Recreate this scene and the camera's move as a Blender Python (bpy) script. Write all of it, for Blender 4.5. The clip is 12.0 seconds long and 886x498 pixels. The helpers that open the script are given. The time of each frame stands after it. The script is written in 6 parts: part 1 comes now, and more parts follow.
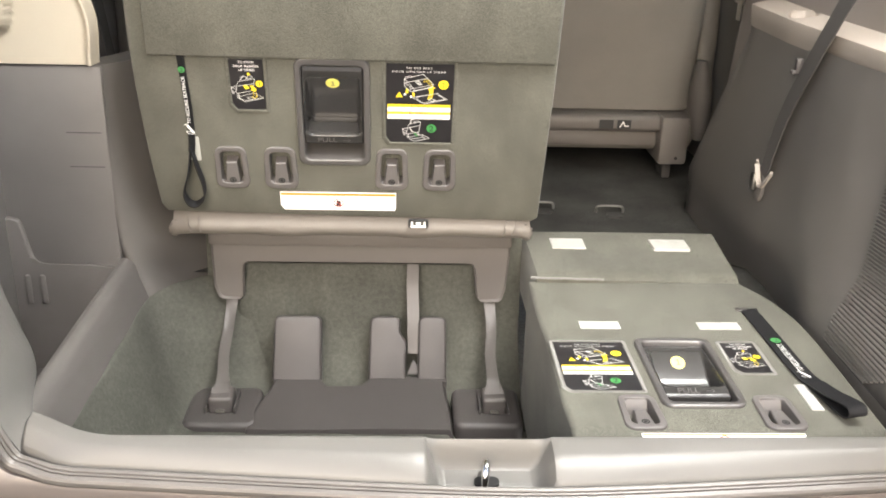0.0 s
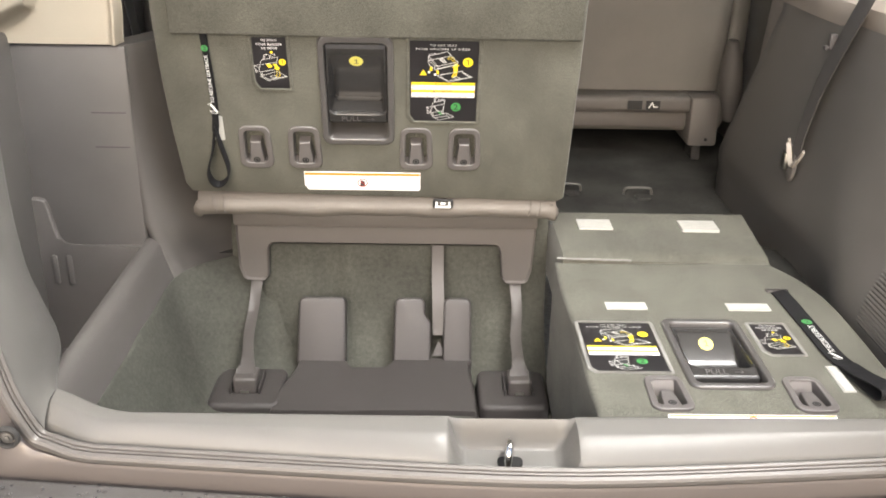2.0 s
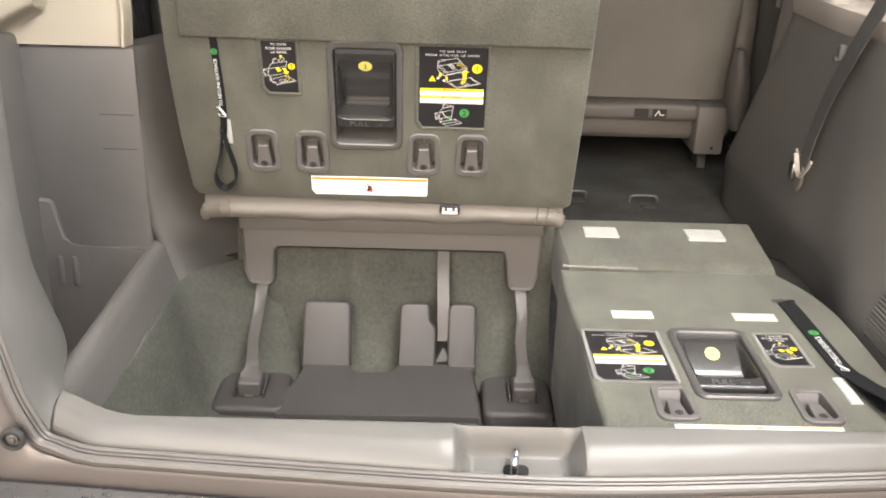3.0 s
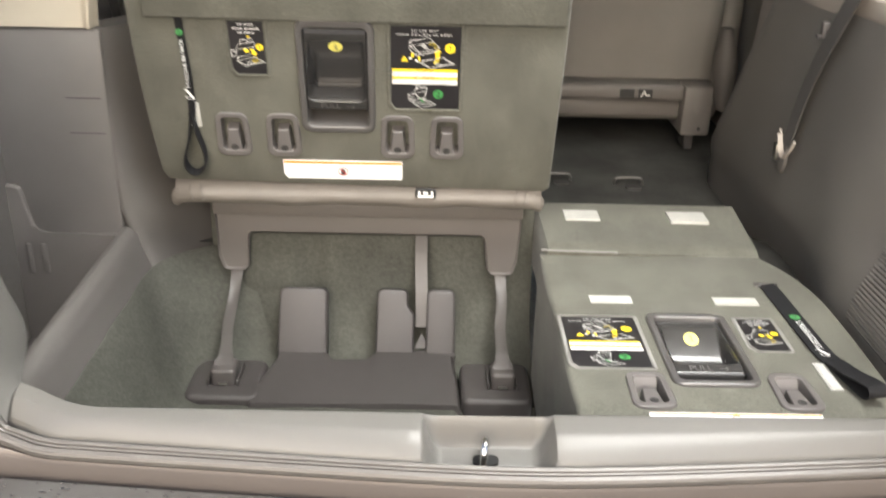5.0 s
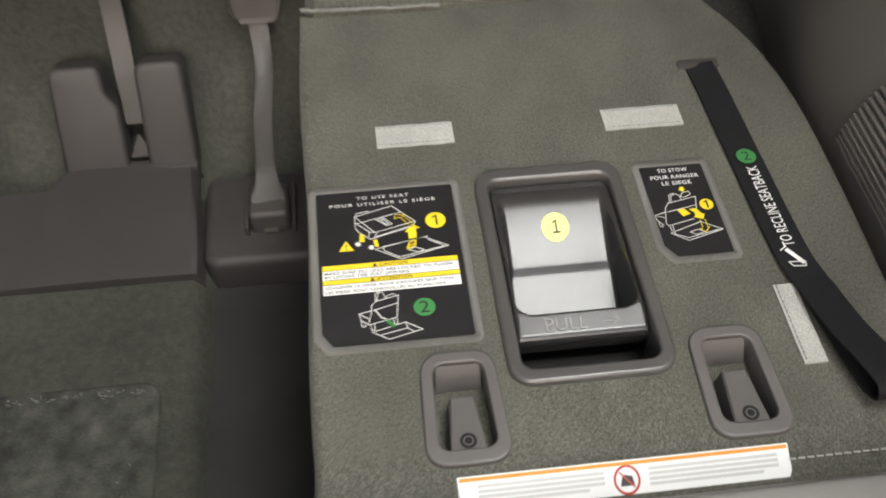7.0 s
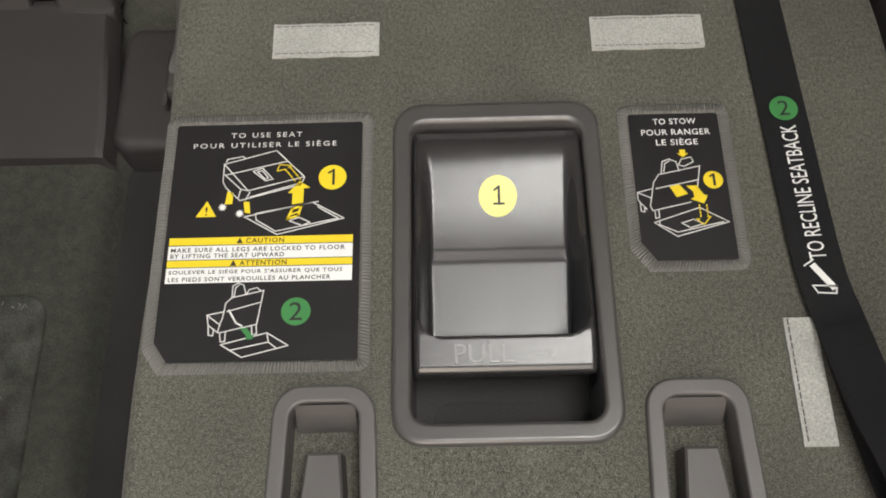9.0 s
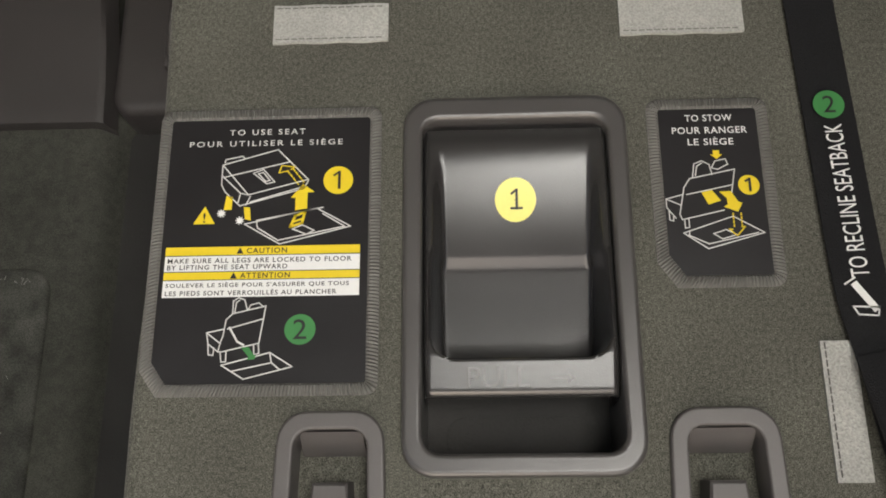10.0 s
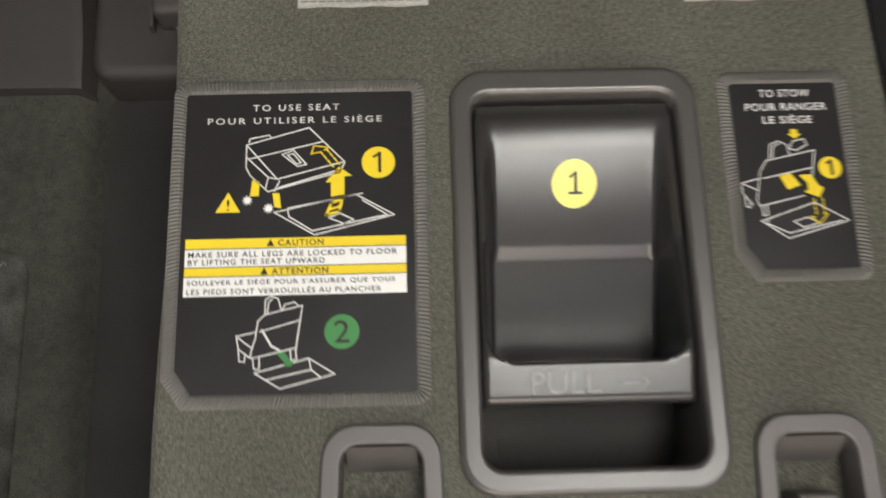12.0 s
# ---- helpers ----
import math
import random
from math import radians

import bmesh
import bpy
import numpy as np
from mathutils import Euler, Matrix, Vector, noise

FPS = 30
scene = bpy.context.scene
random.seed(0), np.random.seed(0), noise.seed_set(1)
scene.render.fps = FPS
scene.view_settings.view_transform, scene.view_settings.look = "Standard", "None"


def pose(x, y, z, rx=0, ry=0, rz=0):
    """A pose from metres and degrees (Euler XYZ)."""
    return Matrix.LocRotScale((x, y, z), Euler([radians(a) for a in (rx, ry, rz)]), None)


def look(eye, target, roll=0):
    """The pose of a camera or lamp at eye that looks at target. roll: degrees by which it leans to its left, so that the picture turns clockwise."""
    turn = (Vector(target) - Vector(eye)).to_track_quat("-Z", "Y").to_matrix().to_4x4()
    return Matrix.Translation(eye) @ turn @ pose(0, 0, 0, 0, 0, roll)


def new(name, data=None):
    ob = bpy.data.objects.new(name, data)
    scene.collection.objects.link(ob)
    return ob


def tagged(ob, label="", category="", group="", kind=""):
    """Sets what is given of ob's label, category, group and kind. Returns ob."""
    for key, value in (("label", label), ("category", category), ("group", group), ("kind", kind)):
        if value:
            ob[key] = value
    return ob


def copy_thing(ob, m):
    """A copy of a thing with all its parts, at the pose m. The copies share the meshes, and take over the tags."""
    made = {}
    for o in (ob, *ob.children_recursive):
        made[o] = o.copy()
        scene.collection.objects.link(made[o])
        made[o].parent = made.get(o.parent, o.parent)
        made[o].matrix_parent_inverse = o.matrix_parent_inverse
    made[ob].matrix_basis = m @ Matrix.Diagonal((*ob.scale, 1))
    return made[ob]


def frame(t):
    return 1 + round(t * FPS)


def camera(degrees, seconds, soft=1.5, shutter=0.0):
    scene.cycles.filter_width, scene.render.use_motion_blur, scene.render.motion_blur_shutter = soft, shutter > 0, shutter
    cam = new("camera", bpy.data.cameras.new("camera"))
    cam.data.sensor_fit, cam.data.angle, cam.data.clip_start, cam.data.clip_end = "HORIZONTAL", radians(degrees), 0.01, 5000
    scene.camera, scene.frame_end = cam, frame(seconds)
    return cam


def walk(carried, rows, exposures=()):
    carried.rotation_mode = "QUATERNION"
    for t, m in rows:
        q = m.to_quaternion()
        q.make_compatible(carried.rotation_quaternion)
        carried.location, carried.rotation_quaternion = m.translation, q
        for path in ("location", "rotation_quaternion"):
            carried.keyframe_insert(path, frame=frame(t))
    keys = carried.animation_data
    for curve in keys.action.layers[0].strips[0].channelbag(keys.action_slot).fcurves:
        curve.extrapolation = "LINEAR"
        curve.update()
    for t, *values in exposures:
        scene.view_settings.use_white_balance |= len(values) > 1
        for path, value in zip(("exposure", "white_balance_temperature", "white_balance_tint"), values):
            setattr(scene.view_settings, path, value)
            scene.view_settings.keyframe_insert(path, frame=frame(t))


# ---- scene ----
cam = camera(50.0, 12.0, soft=1.8, shutter=0.5)
PATH = [
    (0, (-0.065, -0.06, 1.418), (0.03, 1.788, 0.66), 1.8),
    (0.5, (-0.06, -0.06, 1.419), (0.011, 1.808, 0.706), 1.4),
    (1, (-0.074, -0.057, 1.437), (-0.01, 1.876, 0.927), 1.0),
    (1.5, (-0.064, -0.059, 1.412), (-0.016, 1.824, 0.74), 1.0),
    (2, (-0.057, -0.052, 1.402), (-0.023, 1.788, 0.618), 1.1),
    (2.5, (-0.06, -0.05, 1.401), (-0.032, 1.791, 0.62), 1.6),
    (3, (-0.066, -0.049, 1.404), (-0.034, 1.794, 0.628), 1.8),
    (3.2, (-0.062, -0.05, 1.408), (-0.014, 1.798, 0.645), 1.6),
    (4.8, (-0.044, -0.035, 1.396), (-0.009, 1.807, 0.62), 1.9),
    (5, (-0.029, -0.019, 1.395), (0.007, 1.81, 0.586), 1.5),
    (5.5, (0.078, 0.1, 1.403), (0.12, 1.831, 0.402), -1.4),
    (6, (0.156, 0.262, 1.377), (0.235, 1.904, 0.239), 0.8),
    (6.5, (0.176, 0.547, 1.344), (0.331, 2.043, 0.026), 0.2),
    (7, (0.202, 0.694, 1.301), (0.358, 1.931, -0.262), 0.6),
    (7.5, (0.281, 0.812, 1.259), (0.297, 1.887, -0.427), -1.1),
    (7.7, (0.319, 0.838, 1.228), (0.28, 1.774, -0.539), -1.6),
    (9.3, (0.32, 0.914, 1.208), (0.293, 1.664, -0.646), -3.4),
    (9.5, (0.321, 0.928, 1.194), (0.25, 1.592, -0.691), -7.0),
    (10, (0.324, 0.964, 1.206), (0.25, 1.593, -0.691), -7.4),
    (10.5, (0.321, 0.962, 1.2), (0.294, 1.567, -0.706), -2.9),
    (11, (0.316, 0.962, 1.197), (0.308, 1.556, -0.713), -0.5),
    (11.5, (0.297, 0.943, 1.209), (0.349, 1.593, -0.682), 4.3),
    (12, (0.274, 0.995, 1.166), (0.311, 1.532, -0.76), 2.5),
]
EXPOSURES = [(0.0, 1.35, 6500, 12), (0.5, 1.35, 6500, 12), (1.0, 0.6, 6550, 14), (1.5, 0.6, 6550, 14), (2.0, 1.2, 6500, 13), (3.0, 1.2, 6500, 13), (5.0, 1.1, 6450, 11), (5.5, 0.85, 6430, 9), (6.0, 0.7, 6450, 8), (6.5, 0.2, 6450, 11), (7.0, -0.05, 6450, 11), (7.5, -0.1, 6450, 12), (9.5, -0.48, 6600, 12), (10.0, -0.62, 6650, 12), (10.5, -0.72, 6700, 12), (11.0, -0.75, 6650, 12), (11.5, -0.62, 6600, 11), (12.0, -0.48, 6650, 12)]
walk(cam, [(t, look(eye, target, roll)) for t, eye, target, roll in PATH], EXPOSURES)

# ---- light and world ----
world = bpy.data.worlds.new("sky")
scene.world = world
world.use_nodes = True
_wn = world.node_tree
_bg = _wn.nodes["Background"]
_sky = _wn.nodes.new("ShaderNodeTexSky")
_sky.sky_type, _sky.sun_disc = "NISHITA", False
_sky.sun_elevation, _sky.sun_rotation = radians(28), radians(187)
_sky.air_density, _sky.dust_density, _sky.ozone_density = 1.0, 3.0, 1.0
_wn.links.new(_sky.outputs[0], _bg.inputs[0])
_bg.inputs[1].default_value = 0.13
sun_data = bpy.data.lights.new("sun", "SUN")
sun_data.energy, sun_data.angle, sun_data.color = 0.88, radians(48), (1.0, 0.97, 0.93)
sun = new("sun", sun_data)
sun.matrix_world = look((-0.6, -4.2, 3.7), (0.1, 1.2, 0.9))
# Unseen overhead lamp, added for the highlights on the lever
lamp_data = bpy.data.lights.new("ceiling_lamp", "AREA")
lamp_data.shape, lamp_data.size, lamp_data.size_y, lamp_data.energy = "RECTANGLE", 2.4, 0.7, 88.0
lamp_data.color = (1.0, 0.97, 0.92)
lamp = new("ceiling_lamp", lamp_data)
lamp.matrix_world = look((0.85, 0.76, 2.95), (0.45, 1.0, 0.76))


# ---- materials ----
def mat(name, base, rough=0.6, var=0.12, big=9.0, fine=500.0, bump=0.15, metal=0.0, spec=0.5, fine_var=0.1, stretch=(1, 1, 1), tint=None, coat=0.0, sheen=0.0, detail=2, mid=0.0, mid_var=0.0):
    """A surface with broad stains, fine grain and relief."""
    m = bpy.data.materials.new(name)
    m.use_nodes = True
    nt = m.node_tree
    b = nt.nodes["Principled BSDF"]
    co = nt.nodes.new("ShaderNodeTexCoord")
    mp = nt.nodes.new("ShaderNodeMapping")
    mp.inputs["Scale"].default_value = stretch
    nt.links.new(co.outputs["Object"], mp.inputs[0])

    def field(scale, detail):
        n = nt.nodes.new("ShaderNodeTexNoise")
        n.inputs["Scale"].default_value, n.inputs["Detail"].default_value = scale, detail
        nt.links.new(mp.outputs[0], n.inputs["Vector"])
        return n.outputs["Fac"]

    broad, grain = field(big, 5), field(fine, detail)
    dark = [c * (1 - var) for c in base]
    light = [min(1, c * (1 + var)) for c in (tint or base)]
    mix = nt.nodes.new("ShaderNodeMix")
    mix.data_type = "RGBA"
    ramp = nt.nodes.new("ShaderNodeMapRange")
    ramp.inputs["From Min"].default_value, ramp.inputs["From Max"].default_value = 0.3, 0.7
    nt.links.new(broad, ramp.inputs[0])
    nt.links.new(ramp.outputs[0], mix.inputs["Factor"])
    mix.inputs["A"].default_value, mix.inputs["B"].default_value = (*dark, 1), (*light, 1)
    g = nt.nodes.new("ShaderNodeMapRange")
    g.inputs["From Min"].default_value, g.inputs["From Max"].default_value = 0.25, 0.75
    g.inputs["To Min"].default_value, g.inputs["To Max"].default_value = 1 - fine_var, 1 + fine_var
    nt.links.new(grain, g.inputs[0])
    mul = nt.nodes.new("ShaderNodeVectorMath")
    mul.operation = "MULTIPLY"
    nt.links.new(mix.outputs["Result"], mul.inputs[0])
    nt.links.new(g.outputs[0], mul.inputs[1])
    col = mul.outputs[0]
    if mid:
        k = nt.nodes.new("ShaderNodeMapRange")
        k.inputs["From Min"].default_value, k.inputs["From Max"].default_value = 0.3, 0.7
        k.inputs["To Min"].default_value, k.inputs["To Max"].default_value = 1 - mid_var, 1 + mid_var
        nt.links.new(field(mid, 4), k.inputs[0])
        mul2 = nt.nodes.new("ShaderNodeVectorMath")
        mul2.operation = "MULTIPLY"
        nt.links.new(col, mul2.inputs[0])
        nt.links.new(k.outputs[0], mul2.inputs[1])
        col = mul2.outputs[0]
    nt.links.new(col, b.inputs["Base Color"])
    r = nt.nodes.new("ShaderNodeMapRange")
    r.inputs["To Min"].default_value, r.inputs["To Max"].default_value = max(0.03, rough - 0.08), min(1, rough + 0.08)
    nt.links.new(broad, r.inputs[0])
    nt.links.new(r.outputs[0], b.inputs["Roughness"])
    b.inputs["Metallic"].default_value = metal
    b.inputs["Specular IOR Level"].default_value = spec
    b.inputs["Coat Weight"].default_value = coat
    b.inputs["Sheen Weight"].default_value = sheen
    if bump:
        bp = nt.nodes.new("ShaderNodeBump")
        bp.inputs["Strength"].default_value, bp.inputs["Distance"].default_value = bump, 0.001
        nt.links.new(grain, bp.inputs["Height"])
        nt.links.new(bp.outputs[0], b.inputs["Normal"])
    return m


CARPET = mat("carpet", (0.101, 0.1, 0.083), 0.95, 0.2, 13, 2300, 0.02, spec=0.1, fine_var=1.1, sheen=0.1, stretch=(1.0, 0.62, 1.0), detail=5, mid=650, mid_var=0.3)
# Seat carpet darkened, here and in SCUFFED, to paint in the well's shade
CARPET_WELL_SHADED = mat("shaded_well_carpet", (0.07, 0.071, 0.06), 0.95, 0.2, 7, 1200, 0.12, spec=0.1, fine_var=0.45, detail=3, mid=140, mid_var=0.15)
SCUFFED = mat("scuffed_carpet", (0.068, 0.069, 0.06), 0.95, 0.35, 22, 1100, 0.12, spec=0.1, fine_var=0.45, detail=3, mid=60, mid_var=0.3)
# Dark rubber, and the near-black that stands for shade in slot and recess
SLOT = mat("rubber_and_recess_shade", (0.03, 0.029, 0.027), 0.8, 0.25, 14, 700, 0.3)
CARPET_DARK = mat("dark_carpet", (0.052, 0.052, 0.048), 0.95, 0.25, 9, 500, 0.9, spec=0.1, fine_var=0.4)
PLASTIC = mat("gray_plastic", (0.115, 0.105, 0.097), 0.5, 0.05, 5, 1200, 0.25, fine_var=0.05)
PLASTIC_WALL = mat("gray_wall_plastic", (0.128, 0.119, 0.111), 0.42, 0.09, 7, 1400, 0.3, fine_var=0.05, spec=0.8)
PLASTIC_MID = mat("bezel_plastic", (0.075, 0.071, 0.068), 0.3, 0.06, 6, 1500, 0.1, fine_var=0.04, spec=1.0)
PLASTIC_DARK = mat("dark_plastic", (0.07, 0.066, 0.064), 0.16, 0.06, 6, 1500, 0.06, fine_var=0.04, spec=1.0)
LEVER = mat("lever_plastic", (0.034, 0.033, 0.032), 0.2, 0.05, 6, 1500, 0.06, spec=0.9, fine_var=0.04)
PLASTIC_SILL = mat("sill_plastic", (0.125, 0.121, 0.112), 0.36, 0.06, 6, 1500, 0.25, fine_var=0.04)
PLASTIC_TRAY = mat("tray_plastic", (0.052, 0.047, 0.045), 0.5, 0.08, 8, 1300, 0.3, fine_var=0.05)
BEIGE = mat("beige_plastic", (0.50, 0.445, 0.35), 0.6, 0.05, 5, 1200, 0.2, fine_var=0.03)
BEIGE_CLOTH = mat("beige_cloth", (0.235, 0.21, 0.168), 0.85, 0.08, 14, 900, 0.5, fine_var=0.12, spec=0.2)
# Paler than the lining itself: daylight from the windows is painted in
DOOR_LINING_LIT = mat("window_lit_door_lining", (0.27, 0.255, 0.24), 0.5, 0.1, 4, 900, 0.3, fine_var=0.05)
LEATHER = mat("gray_leather", (0.165, 0.155, 0.14), 0.5, 0.08, 8, 700, 0.3, fine_var=0.06)
TAUPE = mat("taupe_plastic", (0.30, 0.265, 0.23), 0.55, 0.05, 5, 1200, 0.2, fine_var=0.03)
TAUPE_CLOTH = mat("taupe_vinyl", (0.155, 0.141, 0.124), 0.6, 0.08, 14, 900, 0.3, fine_var=0.08)
BLACK = mat("black_label", (0.018, 0.017, 0.018), 0.35, 0.1, 20, 900, 0.03, fine_var=0.05)
BLACK_WEB = mat("black_webbing", (0.012, 0.012, 0.013), 0.75, 0.1, 30, 1500, 0.5, fine_var=0.3, spec=0.2)
GRAY_WEB = mat("gray_webbing", (0.085, 0.079, 0.074), 0.7, 0.1, 30, 1200, 0.5, fine_var=0.2)
WHITE = mat("white_print", (0.86, 0.86, 0.84), 0.5, 0.02, 20, 500, 0.0, fine_var=0.02)
LINE = mat("line_print", (0.75, 0.75, 0.72), 0.5, 0.02, 20, 500, 0.0, fine_var=0.02)
YELLOW = mat("yellow_print", (0.82, 0.62, 0.02), 0.5, 0.02, 20, 500, 0.0, fine_var=0.02)
PALE_YELLOW = mat("pale_yellow_sticker", (0.85, 0.78, 0.18), 0.4, 0.02, 20, 500, 0.0, fine_var=0.02)
GREEN = mat("green_print", (0.045, 0.22, 0.06), 0.5, 0.03, 20, 500, 0.0, fine_var=0.02)
ORANGE = mat("orange_print", (0.8, 0.28, 0.02), 0.5, 0.02, 20, 500, 0.0, fine_var=0.02)
RED = mat("red_print", (0.5, 0.05, 0.03), 0.5, 0.02, 20, 500, 0.0, fine_var=0.02)
FAINT = mat("faint_print", (0.6, 0.6, 0.58), 0.5, 0.02, 20, 500, 0.0, fine_var=0.02)
FAINT_DUST = mat("pale_dust", (0.2, 0.2, 0.18), 0.9, 0.2, 60, 900, 0.0)
INK = mat("ink", (0.02, 0.02, 0.02), 0.5, 0.02, 20, 500, 0.0, fine_var=0.02)
CLEAR_EDGE = mat("label_rim", (0.135, 0.132, 0.12), 0.5, 0.1, 20, 500, 0.1, fine_var=0.05)
VELCRO = mat("pale_hook_tape", (0.41, 0.41, 0.38), 0.8, 0.08, 40, 900, 0.7, fine_var=0.25)
CHROME = mat("chrome", (0.75, 0.74, 0.72), 0.16, 0.04, 20, 500, 0.0, metal=1.0)
DULL_STEEL = mat("dull_steel", (0.16, 0.155, 0.145), 0.5, 0.1, 30, 500, 0.0, metal=0.8)
# Darker copy of PLASTIC_WALL: shade on the left side is in the colour
WALL_SHADED = mat("shaded_gray_plastic", (0.098, 0.091, 0.084), 0.5, 0.1, 6, 1400, 0.3, fine_var=0.05)
TRIM_UPPER = mat("upper_taupe_plastic", (0.21, 0.186, 0.171), 0.5, 0.08, 6, 1200, 0.2, fine_var=0.04)
LEG = mat("leg_plastic", (0.075, 0.068, 0.064), 0.45, 0.08, 9, 1300, 0.25, fine_var=0.05)
STEEL = mat("zinc_steel", (0.5, 0.49, 0.46), 0.3, 0.08, 30, 500, 0.0, metal=1.0)
SEAL = mat("gray_seal", (0.125, 0.116, 0.107), 0.42, 0.08, 10, 900, 0.2)
PLASTIC_ANCHOR = mat("anchor_plastic", (0.102, 0.094, 0.09), 0.46, 0.05, 6, 1300, 0.04, fine_var=0.05, spec=0.7)
PAINT = mat("body_paint", (0.15, 0.131, 0.119), 0.35, 0.04, 8, 1500, 0.05, metal=0.2, coat=0.3, fine_var=0.08)
BUMPER = mat("bumper_plastic", (0.082, 0.08, 0.077), 0.2, 0.15, 12, 600, 0.3)
WATER = mat("water_drop", (0.3, 0.3, 0.3), 0.05, 0.02, 10, 100, 0.0)
HOLE = mat("hole", (0.008, 0.008, 0.008), 0.8, 0.1, 10, 100, 0.0)
HEADLINER = mat("headliner", (0.72, 0.69, 0.64), 0.9, 0.05, 6, 900, 0.4)
# Ground out of view, kept pale to bounce light up into the van
PALE_GROUND = mat("pale_bounce_ground", (0.34, 0.335, 0.32), 0.8, 0.1, 3.5, 120, 0.8, fine_var=0.4)
PALE_BACKDROP = mat("pale_backdrop", (0.7, 0.69, 0.66), 0.9, 0.06, 0.4, 40, 0.3)
WATER.node_tree.nodes["Principled BSDF"].inputs["Transmission Weight"].default_value = 0.9
GLASS = bpy.data.materials.new("glass")
GLASS.use_nodes = True
_g = GLASS.node_tree.nodes["Principled BSDF"]
_g.inputs["Base Color"].default_value = (0.75, 0.8, 0.78, 1)
_g.inputs["Roughness"].default_value, _g.inputs["Transmission Weight"].default_value, _g.inputs["IOR"].default_value = 0.0, 1.0, 1.02


# ---- mesh helpers ----
def finish(bm, name, material, parent=None, smooth=35):
    bmesh.ops.recalc_face_normals(bm, faces=bm.faces)
    me = bpy.data.meshes.new(name)
    bm.to_mesh(me)
    bm.free()
    me.materials.append(material)
    if smooth:
        me.polygons.foreach_set("use_smooth", [True] * len(me.polygons))
        me.set_sharp_from_angle(angle=radians(smooth))
    ob = new(name, me)
    ob.parent = parent
    return ob


def part(name, bm, material, parent, label="", smooth=35):
    ob = finish(bm, name, material, parent, smooth)
    if label:
        ob["label"] = label
    return ob


def thing(name, label, category, m=None, group="", kind=""):
    ob = new(name)
    ob.empty_display_size = 0.05
    if m is not None:
        ob.matrix_world = m
    return tagged(ob, label, category, group, kind)


def structure(name, bm, material, label, category="", smooth=35):
    return tagged(finish(bm, name, material, None, smooth), label, category or name.split("_")[0], kind="structure")


def rounded(cx, cy, w, h, r, n=5, taper=0.0):
    """Outline of a rounded rectangle; taper widens the lower edge."""
    pts = []
    for sx, sy, a0 in ((1, 1, 0), (-1, 1, 90), (-1, -1, 180), (1, -1, 270)):
        for k in range(n + 1):
            a = radians(a0 + 90 * k / n)
            x, y = sx * (w / 2 - r) + r * math.cos(a), sy * (h / 2 - r) + r * math.sin(a)
            x *= 1 + taper * (0.5 - (y / h + 0.5))
            pts.append((cx + x, cy + y))
    return pts


def prism(bm, outline, z0, z1, bevel=0.0, seg=2):
    """Outline (x, y) raised from z0 to z1, with its upper rim rounded by bevel."""
    rings = [[(x, y, z0) for x, y in outline]]
    if bevel:
        cx = sum(p[0] for p in outline) / len(outline)
        cy = sum(p[1] for p in outline) / len(outline)
        n = len(outline)
        for k in range(seg + 1):
            a = k / seg * math.pi / 2
            off, z = bevel * (1 - math.cos(a)), z1 - bevel + bevel * math.sin(a)
            ring = []
            for i, (x, y) in enumerate(outline):
                ax, ay = outline[i - 1]
                bx, by = outline[(i + 1) % n]
                tx, ty = bx - ax, by - ay
                ln = math.hypot(tx, ty) or 1
                nx, ny = -ty / ln, tx / ln
                if nx * (cx - x) + ny * (cy - y) < 0:
                    nx, ny = -nx, -ny
                ring.append((x + nx * off, y + ny * off, z))
            rings.append(ring)
    else:
        rings.append([(x, y, z1) for x, y in outline])
    return loft(bm, rings, close=True, cap=True)


def holed(bm, outline, holes, z0, z1, bevel, seg=3, deep=0.03):
    """A prism whose upper face is cut by holes with walls."""
    vs = prism(bm, outline, z0, z1, bevel, seg)
    top = [f for f in bm.faces if len(f.verts) == len(outline) and all(abs(v.co.z - z1) < 1e-6 for v in f.verts)]
    bmesh.ops.delete(bm, geom=top, context="FACES_ONLY")
    ring = vs[-1]
    edges = [bm.edges.get((ring[i - 1], ring[i])) or bm.edges.new((ring[i - 1], ring[i])) for i in range(len(ring))]
    for h in holes:
        a = [bm.verts.new((x, y, z1)) for x, y in h]
        b = [bm.verts.new((x, y, z1 - deep)) for x, y in h]
        for i in range(len(a)):
            edges.append(bm.edges.new((a[i - 1], a[i])))
            bm.faces.new((a[i - 1], a[i], b[i], b[i - 1]))
    bmesh.ops.triangle_fill(bm, use_beauty=True, edges=edges)


def handle_hole(cx, top, w=0.110, h=0.188):
    return rounded(cx, top - h / 2, w - 0.008, h - 0.008, 0.012, 6)


def anchor_hole(cx, top, w=0.047, h=0.08):
    return rounded(cx, top - h / 2, w - 0.007, h - 0.007, 0.011, 5, 0.12)


def loft(bm, rings, close=True, cap=False):
    vs = [[bm.verts.new(p) for p in ring] for ring in rings]
    n = len(vs[0])
    for a, b in zip(vs, vs[1:]):
        for i in range(n if close else n - 1):
            j = (i + 1) % n
            bm.faces.new((a[i], a[j], b[j], b[i]))
    if cap:
        bm.faces.new(vs[0])
        bm.faces.new(list(reversed(vs[-1])))
    return vs


